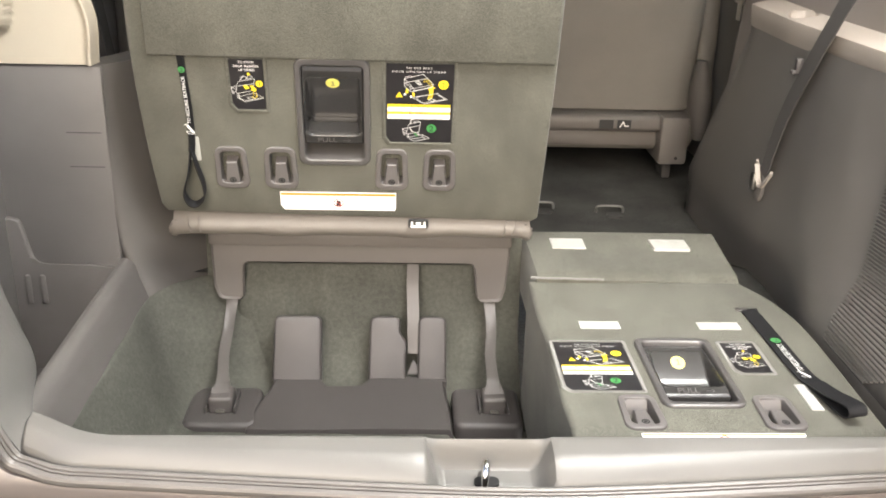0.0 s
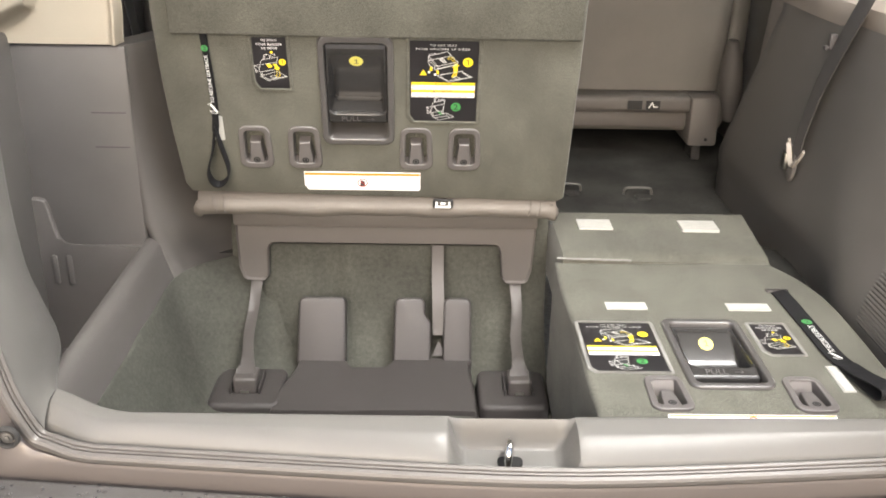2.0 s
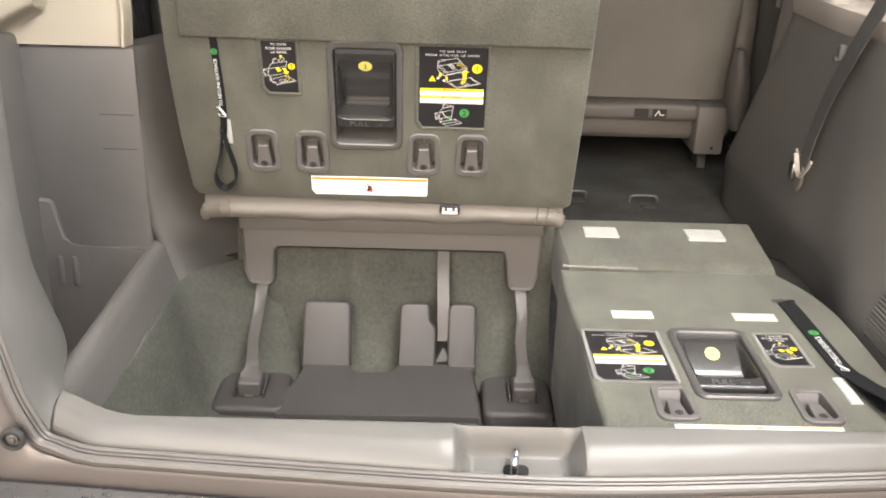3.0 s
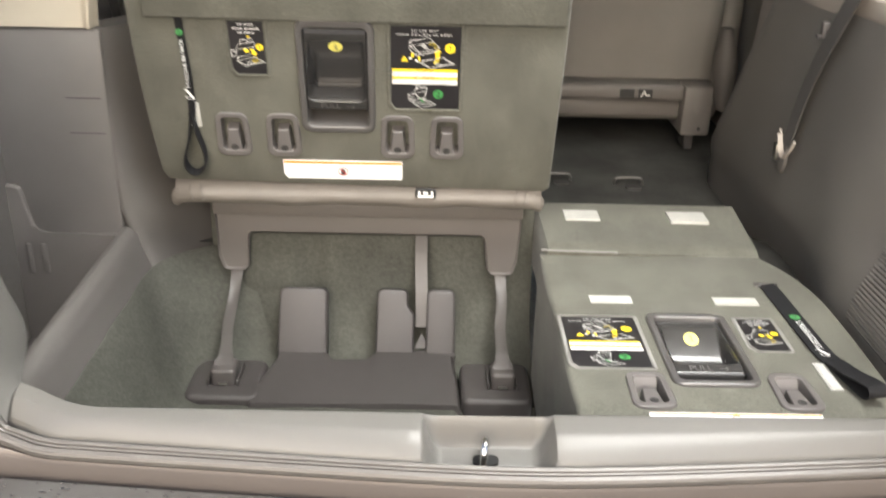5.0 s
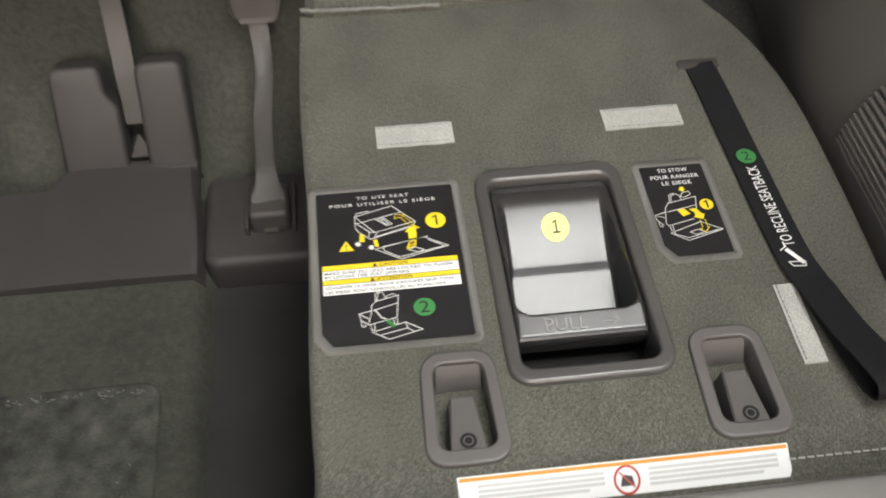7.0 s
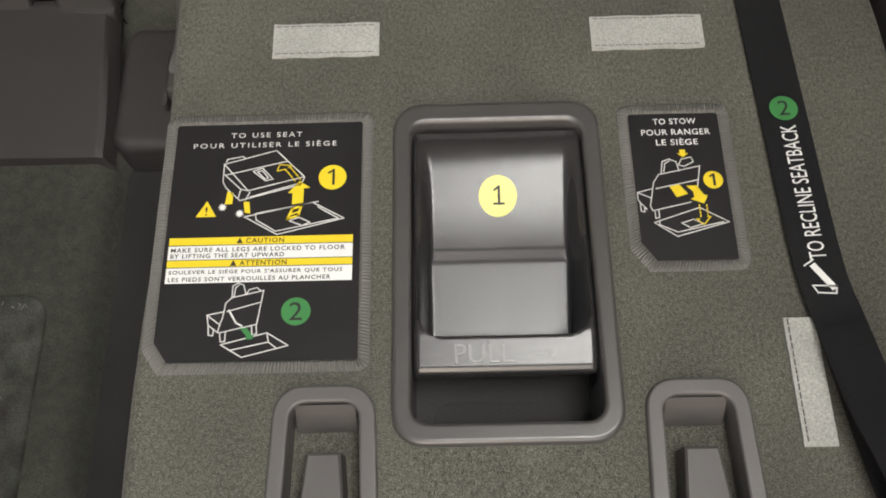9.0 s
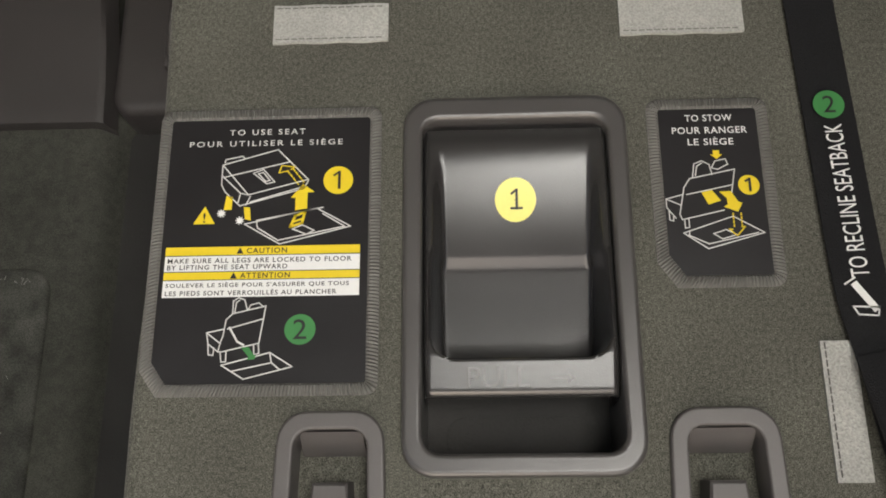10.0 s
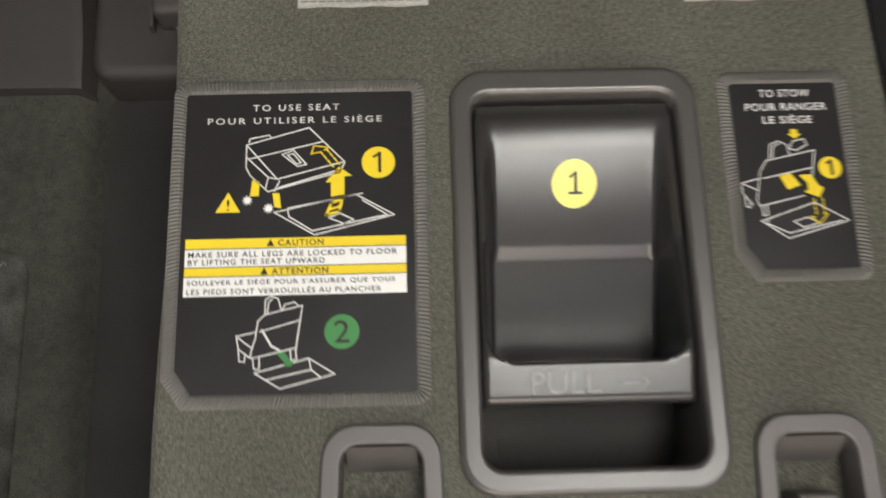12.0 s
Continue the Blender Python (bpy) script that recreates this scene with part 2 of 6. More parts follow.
def box(bm, x0, x1, y0, y1, z0, z1, bevel=0.0, seg=2):
    made = bmesh.ops.create_cube(bm, size=1.0)["verts"]
    for v in made:
        v.co = ((x0 + x1) / 2 + v.co.x * (x1 - x0), (y0 + y1) / 2 + v.co.y * (y1 - y0), (z0 + z1) / 2 + v.co.z * (z1 - z0))
    if bevel:
        edges = {e for v in made for e in v.link_edges}
        bmesh.ops.bevel(bm, geom=list(edges), offset=bevel, segments=seg, affect="EDGES", profile=0.5)
    return bm


def frame_ring(bm, outer, inner, z0, z1, lip=0.002):
    """A raised rim between two outlines of equal count."""
    mid_o = [(x + (a - x) * 0.25, y + (b - y) * 0.25) for (x, y), (a, b) in zip(outer, inner)]
    mid_i = [(x + (a - x) * 0.8, y + (b - y) * 0.8) for (x, y), (a, b) in zip(outer, inner)]
    rings = [[(x, y, z0) for x, y in outer], [(x, y, z1 - lip) for x, y in outer], [(x, y, z1) for x, y in mid_o],
             [(x, y, z1) for x, y in mid_i], [(x, y, z1 - lip) for x, y in inner], [(x, y, z0) for x, y in inner]]
    return loft(bm, rings)


def crowned_ring(bm, outer, inner, z0, z1, lip=0.002, a=0.2, b=0.84):
    """A rim with a flat crown and rounded edges between two outlines of equal count."""
    rings = []
    for k, drop in ((0, None), (0, lip), (0.3 * a, 0.3 * lip), (a, 0), (a + 0.08, 0), (b - 0.08, 0), (b, 0), (1 - 0.3 * (1 - b), 0.3 * lip), (1, lip), (1, None)):
        z = z0 if drop is None else z1 - drop
        rings.append([(x + (p - x) * k, y + (q - y) * k, z) for (x, y), (p, q) in zip(outer, inner)])
    return loft(bm, rings)


def grid(bm, xs, ys, f):
    rows = [[bm.verts.new(f(x, y)) for x in xs] for y in ys]
    for a, b in zip(rows, rows[1:]):
        for i in range(len(xs) - 1):
            bm.faces.new((a[i], a[i + 1], b[i + 1], b[i]))
    return rows


def steps(a, b, n):
    return [a + (b - a) * k / n for k in range(n + 1)]


def smoothstep(a, b, x):
    t = min(1, max(0, (x - a) / (b - a)))
    return t * t * (3 - 2 * t)


def glide(points, n=6):
    """Catmull-Rom curve through the points."""
    p = [Vector(q) for q in points]
    p = [2 * p[0] - p[1]] + p + [2 * p[-1] - p[-2]]
    out = []
    for i in range(1, len(p) - 2):
        for k in range(n):
            t = k / n
            out.append(0.5 * (2 * p[i] + (p[i + 1] - p[i - 1]) * t + (2 * p[i - 1] - 5 * p[i] + 4 * p[i + 1] - p[i + 2]) * t * t
                              + (3 * p[i] - p[i - 1] - 3 * p[i + 1] + p[i + 2]) * t ** 3))
    return out + [p[-2]]


def tube(bm, points, r, sides=8):
    rings = []
    for i, p in enumerate(points):
        d = (points[min(i + 1, len(points) - 1)] - points[max(i - 1, 0)]).normalized()
        u = d.orthogonal().normalized() if not rings else (u - d * u.dot(d)).normalized()
        w = d.cross(u)
        rings.append([p + r * (math.cos(a) * u + math.sin(a) * w) for a in (2 * math.pi * k / sides for k in range(sides))])
    return loft(bm, rings, cap=True)


def ribbon(bm, points, across, width, thick=0.0015):
    """A flat band along points; across is one direction, or one a point."""
    rings = []
    for i, p in enumerate(points):
        d = (points[min(i + 1, len(points) - 1)] - points[max(i - 1, 0)]).normalized()
        a = Vector(across[i] if isinstance(across, list) else across)
        a = (a - d * a.dot(d)).normalized()
        n = d.cross(a) * thick / 2
        a *= width / 2
        rings.append([p - a - n, p + a - n, p + a + n, p - a + n])
    return loft(bm, rings, cap=True)


def stroke(bm, pts, width, z, closed=False):
    """Flat printed line in the plane z."""
    pts = [Vector((x, y)) for x, y in pts]
    if closed:
        pts.append(pts[0])
    for a, b in zip(pts, pts[1:]):
        d = (b - a).normalized() * width / 2
        n = Vector((-d.y, d.x))
        bm.faces.new([bm.verts.new((*q, z)) for q in (a - d + n, a - d - n, b + d - n, b + d + n)])


def disc(bm, cx, cy, r, z, n=28, squash=1.0):
    bm.faces.new([bm.verts.new((cx + r * math.cos(2 * math.pi * k / n), cy + r * squash * math.sin(2 * math.pi * k / n), z)) for k in range(n)])


def flat(bm, pts, z):
    bm.faces.new([bm.verts.new((x, y, z)) for x, y in pts])


def rect(bm, x0, x1, y0, y1, z):
    flat(bm, ((x0, y0), (x1, y0), (x1, y1), (x0, y1)), z)


def lettering(body, cx, cy, height, width, material, parent, z, turn=0.0, raised=0.0, name="lettering", bold=0.0, spacing=1.0):
    """Built-in font text of the given cap height, squeezed to the width, as a mesh."""
    cu = bpy.data.curves.new("text", "FONT")
    cu.body, cu.size, cu.align_x, cu.align_y = body, height * 1.4, "CENTER", "CENTER"
    cu.extrude = raised
    cu.space_character = spacing
    cu.offset = bold * height
    cu.resolution_u = 3
    tmp = new("text", cu)
    dg = bpy.context.evaluated_depsgraph_get()
    dg.update()
    me = bpy.data.meshes.new_from_object(tmp.evaluated_get(dg))
    bpy.data.objects.remove(tmp)
    bpy.data.curves.remove(cu)
    xs = [v.co.x for v in me.vertices]
    ys = [v.co.y for v in me.vertices]
    sx = width / max(1e-6, max(xs) - min(xs))
    sy = height / max(1e-6, max(ys) - min(ys))
    mx, my = (max(xs) + min(xs)) / 2, (max(ys) + min(ys)) / 2
    c, s = math.cos(radians(turn)), math.sin(radians(turn))
    for v in me.vertices:
        x, y = (v.co.x - mx) * sx, (v.co.y - my) * sy
        v.co = (cx + x * c - y * s, cy + x * s + y * c, z + v.co.z)
    me.materials.clear()
    me.materials.append(material)
    me.name = name
    ob = new(name, me)
    ob.parent = parent
    return ob


# ---- shared seat fittings ----
def digit_one(cx, cy, hh, z, parent, thick=0.16, serif=False):
    """A printed figure one: stem, flag and, for the serif kind, a foot."""
    bm = bmesh.new()
    t = hh * thick
    stroke(bm, ((cx + 0.06 * hh, cy - hh / 2 + t / 2), (cx + 0.06 * hh, cy + hh / 2 - t / 2)), t, z)
    stroke(bm, ((cx + 0.04 * hh, cy + hh / 2 - t / 2), (cx - 0.20 * hh, cy + hh * 0.27)), t * 0.8, z + 0.0001)
    if serif:
        stroke(bm, ((cx - 0.22 * hh, cy - hh / 2 + t / 2), (cx + 0.32 * hh, cy - hh / 2 + t / 2)), t * 0.8, z + 0.0001)
    return part("disc_number", bm, INK, parent, smooth=0)


def release_handle(parent, cx, top, w=0.110, h=0.188, sticker=0.0525):
    """Recessed pull lever in a rounded bezel; top edge at y = top in the panel's plane."""
    cy = top - h / 2
    bezel_bm = bmesh.new()
    outer, inner = rounded(cx, cy, w, h, 0.016, 6), rounded(cx, cy - 0.001, w - 0.0195, h - 0.0235, 0.009, 6)
    crowned_ring(bezel_bm, outer, inner, -0.052, 0.0055, 0.003)
    bezel = part("handle_bezel", bezel_bm, PLASTIC_MID, parent, "rounded gray plastic bezel", smooth=75)
    cup = bmesh.new()
    prism(cup, inner, -0.055, -0.0495)
    prism(cup, rounded(cx, top - h + 0.023, w * 0.66, 0.024, 0.010), -0.050, -0.0491, 0.0004)
    # near-black colour paints in the deep shade behind the lever
    part("handle_recess", cup, SLOT, parent, "recess behind the lever, its shade put in as near-black")
    lw, y1, y0 = w - 0.0205, top - 0.0165, top - 0.1545
    ridge, foot = top - 0.0815, top - 0.1337

    def inset(x, y, half, ya, yb, r, soft):
        """1 inside a rounded rectangle, 0 outside, with a soft wall between."""
        ax, ay = abs(x - cx) - (half - r), abs(y - (ya + yb) / 2) - ((ya - yb) / 2 - r)
        return smoothstep(soft, -soft, math.hypot(max(ax, 0), max(ay, 0)) + min(max(ax, ay), 0) - r)

    def height(x, y):
        dx = abs(x - cx)
        z = 0.0005 + 0.002 * (y1 - y) / (y1 - y0) - 0.0015 * smoothstep(0.008, 0.0, y1 - y)
        # convex face that sinks below the rails, then a deeper scoop under its edge
        q = max(0.0, (y1 - 0.004 - y) / (y1 - 0.004 - ridge))
        q = min(q, 1.3)
        face = -0.059 * (0.37 * (q * q / 0.56 if q < 0.28 else q - 0.14) + 0.09 * q * q)
        k = max(0.0, min(1.0, (ridge - y) / (ridge - foot)))
        scoop = -0.0252 - 0.0245 * (k - 0.14 * k * k)
        z += face * inset(x, y, 0.0398, y1 + 0.02, ridge - 0.02, 0.004, 0.0034) * smoothstep(ridge - 0.0042, ridge + 0.0030, y)
        z += scoop * inset(x, y, 0.0408, ridge + 0.02, foot, 0.009, 0.0030) * smoothstep(ridge + 0.0030, ridge - 0.0042, y)
        z -= 0.27 * max(0.0, foot - 0.001 - y)
        z -= 0.0025 * smoothstep(lw / 2 - 0.0022, lw / 2, dx) + 0.002 * smoothstep(y0 + 0.003, y0, y)
        return (x, y, z)

    lever_bm = bmesh.new()
    xs, ys = steps(cx - lw / 2, cx + lw / 2, 78), steps(y0, y1, 120)
    rows = grid(lever_bm, xs, ys, height)
    low = [lever_bm.verts.new((v.co.x, v.co.y + 0.004, -0.025)) for v in rows[0]]
    for i in range(len(xs) - 1):
        lever_bm.faces.new((low[i], low[i + 1], rows[0][i + 1], rows[0][i]))
    for side in (0, -1):
        col = [r[side] for r in rows]
        down = [lever_bm.verts.new((v.co.x, v.co.y, -0.04)) for v in col]
        for i in range(len(col) - 1):
            lever_bm.faces.new((col[i], col[i + 1], down[i + 1], down[i]))
    lever = part("lever", lever_bm, LEVER, parent, "dark glossy plastic pull lever", smooth=70)
    bm = bmesh.new()
    n = 28
    sy0 = top - sticker

    def over(x, y, lift):
        return (x, y, height(x, y)[2] + lift)

    loft(bm, [[over(cx + r * math.cos(2 * math.pi * k / n), sy0 + r * math.sin(2 * math.pi * k / n), 0.0005) for k in range(n)] for r in (0.0105, 0.0078, 0.0052, 0.0026, 0.0003)])
    part("number_sticker", bm, PALE_YELLOW, lever, "round pale yellow sticker")
    number = digit_one(cx, sy0, 0.0098, 0, lever, 0.13, True)
    for v in number.data.vertices:
        v.co = over(v.co.x, v.co.y, 0.0013 + v.co.z)
    # moulded in the lever's plastic; the paler tone paints in their edge glints
    pull = lettering("PULL", cx - 0.0107, top - 0.1453, 0.0092, 0.0295, PLASTIC_MID, lever, 0.0, raised=0.0007, name="raised_lettering")
    bm = bmesh.new()
    stroke(bm, ((cx + 0.014, top - 0.146), (cx + 0.022, top - 0.146), (cx + 0.022, top - 0.148), (cx + 0.025, top - 0.146), (cx + 0.022, top - 0.1435)), 0.0009, 0.0006)
    arrow = part("raised_arrow", bm, PLASTIC_MID, lever)
    for ob in (pull, arrow):
        for v in ob.data.vertices:
            v.co.z += height(v.co.x, v.co.y)[2]
    return bezel


def tether_anchor(parent, cx, top, w=0.047, h=0.08):
    """Recessed hook cover: rounded bezel, sunken floor, tapered tongue and bolt."""
    cy = top - h / 2
    outer, inner = rounded(cx, cy, w, h, 0.014, 5, 0.12), rounded(cx, cy + 0.001, w - 0.017, h - 0.019, 0.008, 5, 0.1)
    bm = bmesh.new()
    crowned_ring(bm, outer, inner, -0.02, 0.0035, 0.0018, 0.12, 0.9)
    bezel = part("anchor_bezel", bm, PLASTIC_ANCHOR, parent, "rounded gray plastic bezel", smooth=75)
    bm = bmesh.new()
    prism(bm, inner, -0.024, -0.0175)
    ramp = bmesh.new()
    ya = cy + 0.001 + (h - 0.019) / 2
    loft(ramp, [[(cx - w * 0.28, ya - 0.001, 0.001), (cx + w * 0.28, ya - 0.001, 0.001)], [(cx - w * 0.29, ya - 0.0085, -0.012), (cx + w * 0.29, ya - 0.0085, -0.012)], [(cx - w * 0.29, ya - 0.0105, -0.0172), (cx + w * 0.29, ya - 0.0105, -0.0172)]], close=False)
    part("anchor_ramp", ramp, PLASTIC_ANCHOR, bezel)
    part("anchor_floor", bm, CARPET, bezel, "carpet inside the recess")
    bm = bmesh.new()
    y0, y1 = cy - h / 2 + 0.0085, cy + 0.010
    loft(bm, [[(cx - 0.009, y1, -0.018), (cx + 0.009, y1, -0.018), (cx + 0.0125, y0, -0.018), (cx - 0.0125, y0, -0.018)],
              [(cx - 0.0082, y1 - 0.0015, -0.0015), (cx + 0.0082, y1 - 0.0015, -0.0015), (cx + 0.0122, y0 - 0.002, 0.0012), (cx - 0.0122, y0 - 0.002, 0.0012)],
              [(cx - 0.0072, y1 - 0.003, 0.0), (cx + 0.0072, y1 - 0.003, 0.0), (cx + 0.0112, y0 - 0.003, 0.0026), (cx - 0.0112, y0 - 0.003, 0.0026)]], cap=True)
    part("anchor_tongue", bm, PLASTIC_ANCHOR, bezel, "tapered gray tongue")
    bm = bmesh.new()
    disc(bm, cx, y0 + 0.0075, 0.0054, 0.0029)
    part("bolt_hole", bm, HOLE, bezel)
    bm = bmesh.new()
    ring_o, ring_i = [[(cx + r * math.cos(a), y0 + 0.0075 + r * math.sin(a)) for a in (2 * math.pi * k / 16 for k in range(16))] for r in (0.0034, 0.0026)]
    frame_ring(bm, ring_o, ring_i, 0.0028, 0.0031, 0.0002)
    part("bolt", bm, DULL_STEEL, bezel)
    return bezel


def chamfer_rounded(x0, x1, y0, y1, c, r, n=4):
    """Rounded outline with a cut lower left corner."""
    pts = []
    for cx, cy, a0 in ((x1 - r, y1 - r, 0), (x0 + r, y1 - r, 90)):
        pts += [(cx + r * math.cos(radians(a0 + 90 * k / n)), cy + r * math.sin(radians(a0 + 90 * k / n))) for k in range(n + 1)]
    pts += [(x0, y0 + c), (x0 + c * 0.7, y0)]
    pts += [(x1 - r + r * math.cos(radians(270 + 90 * k / n)), y0 + r + r * math.sin(radians(270 + 90 * k / n))) for k in range(n + 1)]
    return pts


def stitched(outline, other, pitch=0.0009):
    """The outline with points every pitch, as many on each side as other gives it."""
    out = []
    for i, (a, b) in enumerate(zip(outline, outline[1:] + outline[:1])):
        c, d = other[i], other[(i + 1) % len(other)]
        n = max(1, round(math.dist(c, d) / pitch / 2) * 2)
        out += [(a[0] + (b[0] - a[0]) * k / n, a[1] + (b[1] - a[1]) * k / n) for k in range(n)]
    return out


def label_plate(parent, x0, x1, y0, y1, name, label, sewn=False):
    bm = bmesh.new()
    o, i = chamfer_rounded(x0 - 0.0068, x1 + 0.0068, y0 - 0.0068, y1 + 0.0068, 0.013, 0.006), chamfer_rounded(x0 - 0.0008, x1 + 0.0008, y0 - 0.0008, y1 + 0.0008, 0.0108, 0.0015)
    if sewn:
        o, i = stitched(o, o), stitched(i, o)
    rings = frame_ring(bm, o, i, -0.002, 0.0020, 0.0012)
    if sewn:
        # overlock threads side by side across the border
        for ring, dip in zip(rings[1:5], (0.0006, 0.0007, 0.0007, 0.0005)):
            for v in ring[::2]:
                v.co.z -= dip
    part("label_rim", bm, CLEAR_EDGE if sewn else CARPET, parent, "gray overlocked thread border round the label")
    bm = bmesh.new()
    prism(bm, chamfer_rounded(x0 - 0.0008, x1 + 0.0008, y0 - 0.0008, y1 + 0.0008, 0.0108, 0.0015), -0.002, 0.0006)
    return part(name, bm, BLACK, parent, label)


PRINT = 0.0010


def use_label(parent, x0, y1, w=0.100, h=0.139, sewn=False):
    """Black instruction label: seat drawings, bands of caution text, numbered discs."""
    x1, y0 = x0 + w, y1 - h
    plate = label_plate(parent, x0 - 0.001, x1, y0, y1, "use_label", "black instruction label on how to use the seat", sewn)

    def P(*uv):
        return [(x0 + u * w, y1 - v * h) for u, v in uv]

    lettering("TO USE SEAT", x0 + 0.48 * w, y1 - 0.048 * h, 0.0031, 0.0395, LINE, plate, PRINT, bold=0.005, spacing=1.35)
    lettering("POUR UTILISER LE SIÈGE", x0 + 0.475 * w, y1 - 0.091 * h, 0.0038, 0.0795, LINE, plate, PRINT, bold=0.005, spacing=1.35)
    t = 0.0006
    bm = bmesh.new()
    stroke(bm, P((0.26, 0.18), (0.54, 0.122), (0.70, 0.245), (0.40, 0.302), (0.26, 0.18), (0.26, 0.26), (0.28, 0.288), (0.36, 0.345), (0.68, 0.281), (0.70, 0.25)), t, PRINT)
    stroke(bm, P((0.27, 0.23), (0.60, 0.173)), t, PRINT)
    stroke(bm, P((0.26, 0.223), (0.36, 0.295), (0.40, 0.302)), t, PRINT)
    stroke(bm, P((0.36, 0.295), (0.35, 0.331)), t, PRINT)
    stroke(bm, P((0.41, 0.309), (0.39, 0.342)), t, PRINT)
    stroke(bm, P((0.41, 0.331), (0.68, 0.273)), t, PRINT)
    stroke(bm, P((0.42, 0.216), (0.47, 0.201), (0.53, 0.252), (0.49, 0.259)), t, PRINT, True)
    stroke(bm, P((0.445, 0.219), (0.47, 0.213), (0.505, 0.246), (0.485, 0.25)), t, PRINT, True)
    stroke(bm, P((0.27, 0.170), (0.275, 0.158), (0.36, 0.146), (0.37, 0.156)), t, PRINT)
    part("seat_drawing", bm, LINE, plate, "white line drawing", smooth=0)
    bm = bmesh.new()
    stroke(bm, P((0.39, 0.417), (0.75, 0.36), (0.92, 0.432), (0.57, 0.496)), t, PRINT, True)
    stroke(bm, P((0.46, 0.403), (0.45, 0.412), (0.455, 0.432), (0.56, 0.482), (0.89, 0.432), (0.78, 0.381)), t, PRINT)
    stroke(bm, P((0.45, 0.403), (0.78, 0.357)), t, PRINT)
    stroke(bm, P((0.63, 0.439), (0.68, 0.424), (0.74, 0.446), (0.70, 0.46)), t, PRINT, True)
    part("floor_drawing", bm, LINE, plate, "white line drawing", smooth=0)
    bm = bmesh.new()
    flat(bm, P((0.64, 0.367), (0.70, 0.36), (0.70, 0.297), (0.735, 0.295), (0.675, 0.263), (0.615, 0.317), (0.64, 0.317)), PRINT)
    stroke(bm, P((0.62, 0.43), (0.643, 0.388), (0.69, 0.374), (0.677, 0.417)), 0.0013, PRINT, True)
    stroke(bm, P((0.64, 0.41), (0.68, 0.40)), 0.0010, PRINT + 0.0001)
    stroke(bm, P((0.595, 0.209), (0.55, 0.216), (0.563, 0.187), (0.63, 0.194), (0.61, 0.203)), 0.0006, PRINT)
    for k in range(4):
        for du, dv in ((0.0, 0.0), (0.028, -0.008)):
            u, v = 0.593 + 0.016 * k + du, 0.209 + 0.015 * k + dv
            stroke(bm, P((u, v), (u + 0.009, v + 0.009)), 0.0007, PRINT)
    part("yellow_arrow", bm, YELLOW, plate, "yellow printed arrow", smooth=0)
    for leg in (((0.28, 0.36), (0.29, 0.302), (0.322, 0.309), (0.32, 0.36)), ((0.38, 0.35), (0.412, 0.352), (0.42, 0.403), (0.39, 0.398))):
        bm = bmesh.new()
        flat(bm, P(*leg), PRINT)
        part("yellow_leg", bm, YELLOW, plate, smooth=0)
    for u, v in ((0.27, 0.374), (0.365, 0.403)):
        bm = bmesh.new()
        (px, py), = P((u, v))
        flat(bm, [(px + (0.0026 if k % 2 else 0.0013) * math.cos(k * math.pi / 9), py + (0.0026 if k % 2 else 0.0013) * math.sin(k * math.pi / 9)) for k in range(18)], PRINT + 0.0002)
        part("white_star", bm, WHITE, plate, smooth=0)
    bm = bmesh.new()
    flat(bm, P((0.13, 0.414), (0.24, 0.414), (0.185, 0.345)), PRINT)
    part("warning_triangle", bm, YELLOW, plate, smooth=0)
    lettering("!", x0 + 0.186 * w, y1 - 0.39 * h, 0.0052, 0.0012, INK, plate, PRINT + 0.0003)
    for cu, cv, col, ch in ((0.852, 0.25, YELLOW, "1"), (0.69, 0.815, GREEN, "2")):
        bm = bmesh.new()
        (px, py), = P((cu, cv))
        disc(bm, px, py, 0.0076, PRINT)
        part("number_disc", bm, col, plate, smooth=0)
        if ch == "1":
            digit_one(px, py, 0.0098, PRINT + 0.0003, plate, 0.14)
        else:
            lettering(ch, px, py, 0.0098, 0.0066, INK, plate, PRINT + 0.0003, name="disc_number")
    for va, vb, col in ((0.503, 0.537, YELLOW), (0.537, 0.598, WHITE), (0.598, 0.629, YELLOW), (0.629, 0.693, WHITE)):
        bm = bmesh.new()
        rect(bm, x0 + 0.0005, x1 - 0.003, y1 - vb * h, y1 - va * h, PRINT)
        part("text_band", bm, col, plate, smooth=0)
    bm = bmesh.new()
    for v in (0.537, 0.598, 0.629):
        rect(bm, x0 + 0.0005, x1 - 0.003, y1 - v * h - 0.0002, y1 - v * h + 0.0002, PRINT + 0.0002)
    part("band_rule", bm, INK, plate, smooth=0)
    zt = PRINT + 0.0003
    for txt, v, hh, ua, ub in (("CAUTION", 0.520, 0.0028, 0.41, 0.61), ("ATTENTION", 0.614, 0.0028, 0.385, 0.63),
                               ("MAKE SURE ALL LEGS ARE LOCKED TO FLOOR", 0.556, 0.0025, 0.02, 0.93), ("BY LIFTING THE SEAT UPWARD", 0.581, 0.0025, 0.02, 0.615),
                               ("SOULEVER LE SIÈGE POUR S'ASSURER QUE TOUS", 0.648, 0.0030, 0.02, 0.92), ("LES PIEDS SONT VERROUILLÉS AU PLANCHER", 0.676, 0.0030, 0.02, 0.86)):
        lettering(txt, x0 + (ua + ub) / 2 * w, y1 - v * h, hh, (ub - ua) * w, INK, plate, zt, bold=0.02, spacing=1.18)
    for v, u in ((0.520, 0.36), (0.614, 0.335)):
        bm = bmesh.new()
        flat(bm, P((u, v + 0.011), (u + 0.034, v + 0.011), (u + 0.017, v - 0.013)), zt)
        part("caution_triangle", bm, INK, plate, smooth=0)
    bm = bmesh.new()
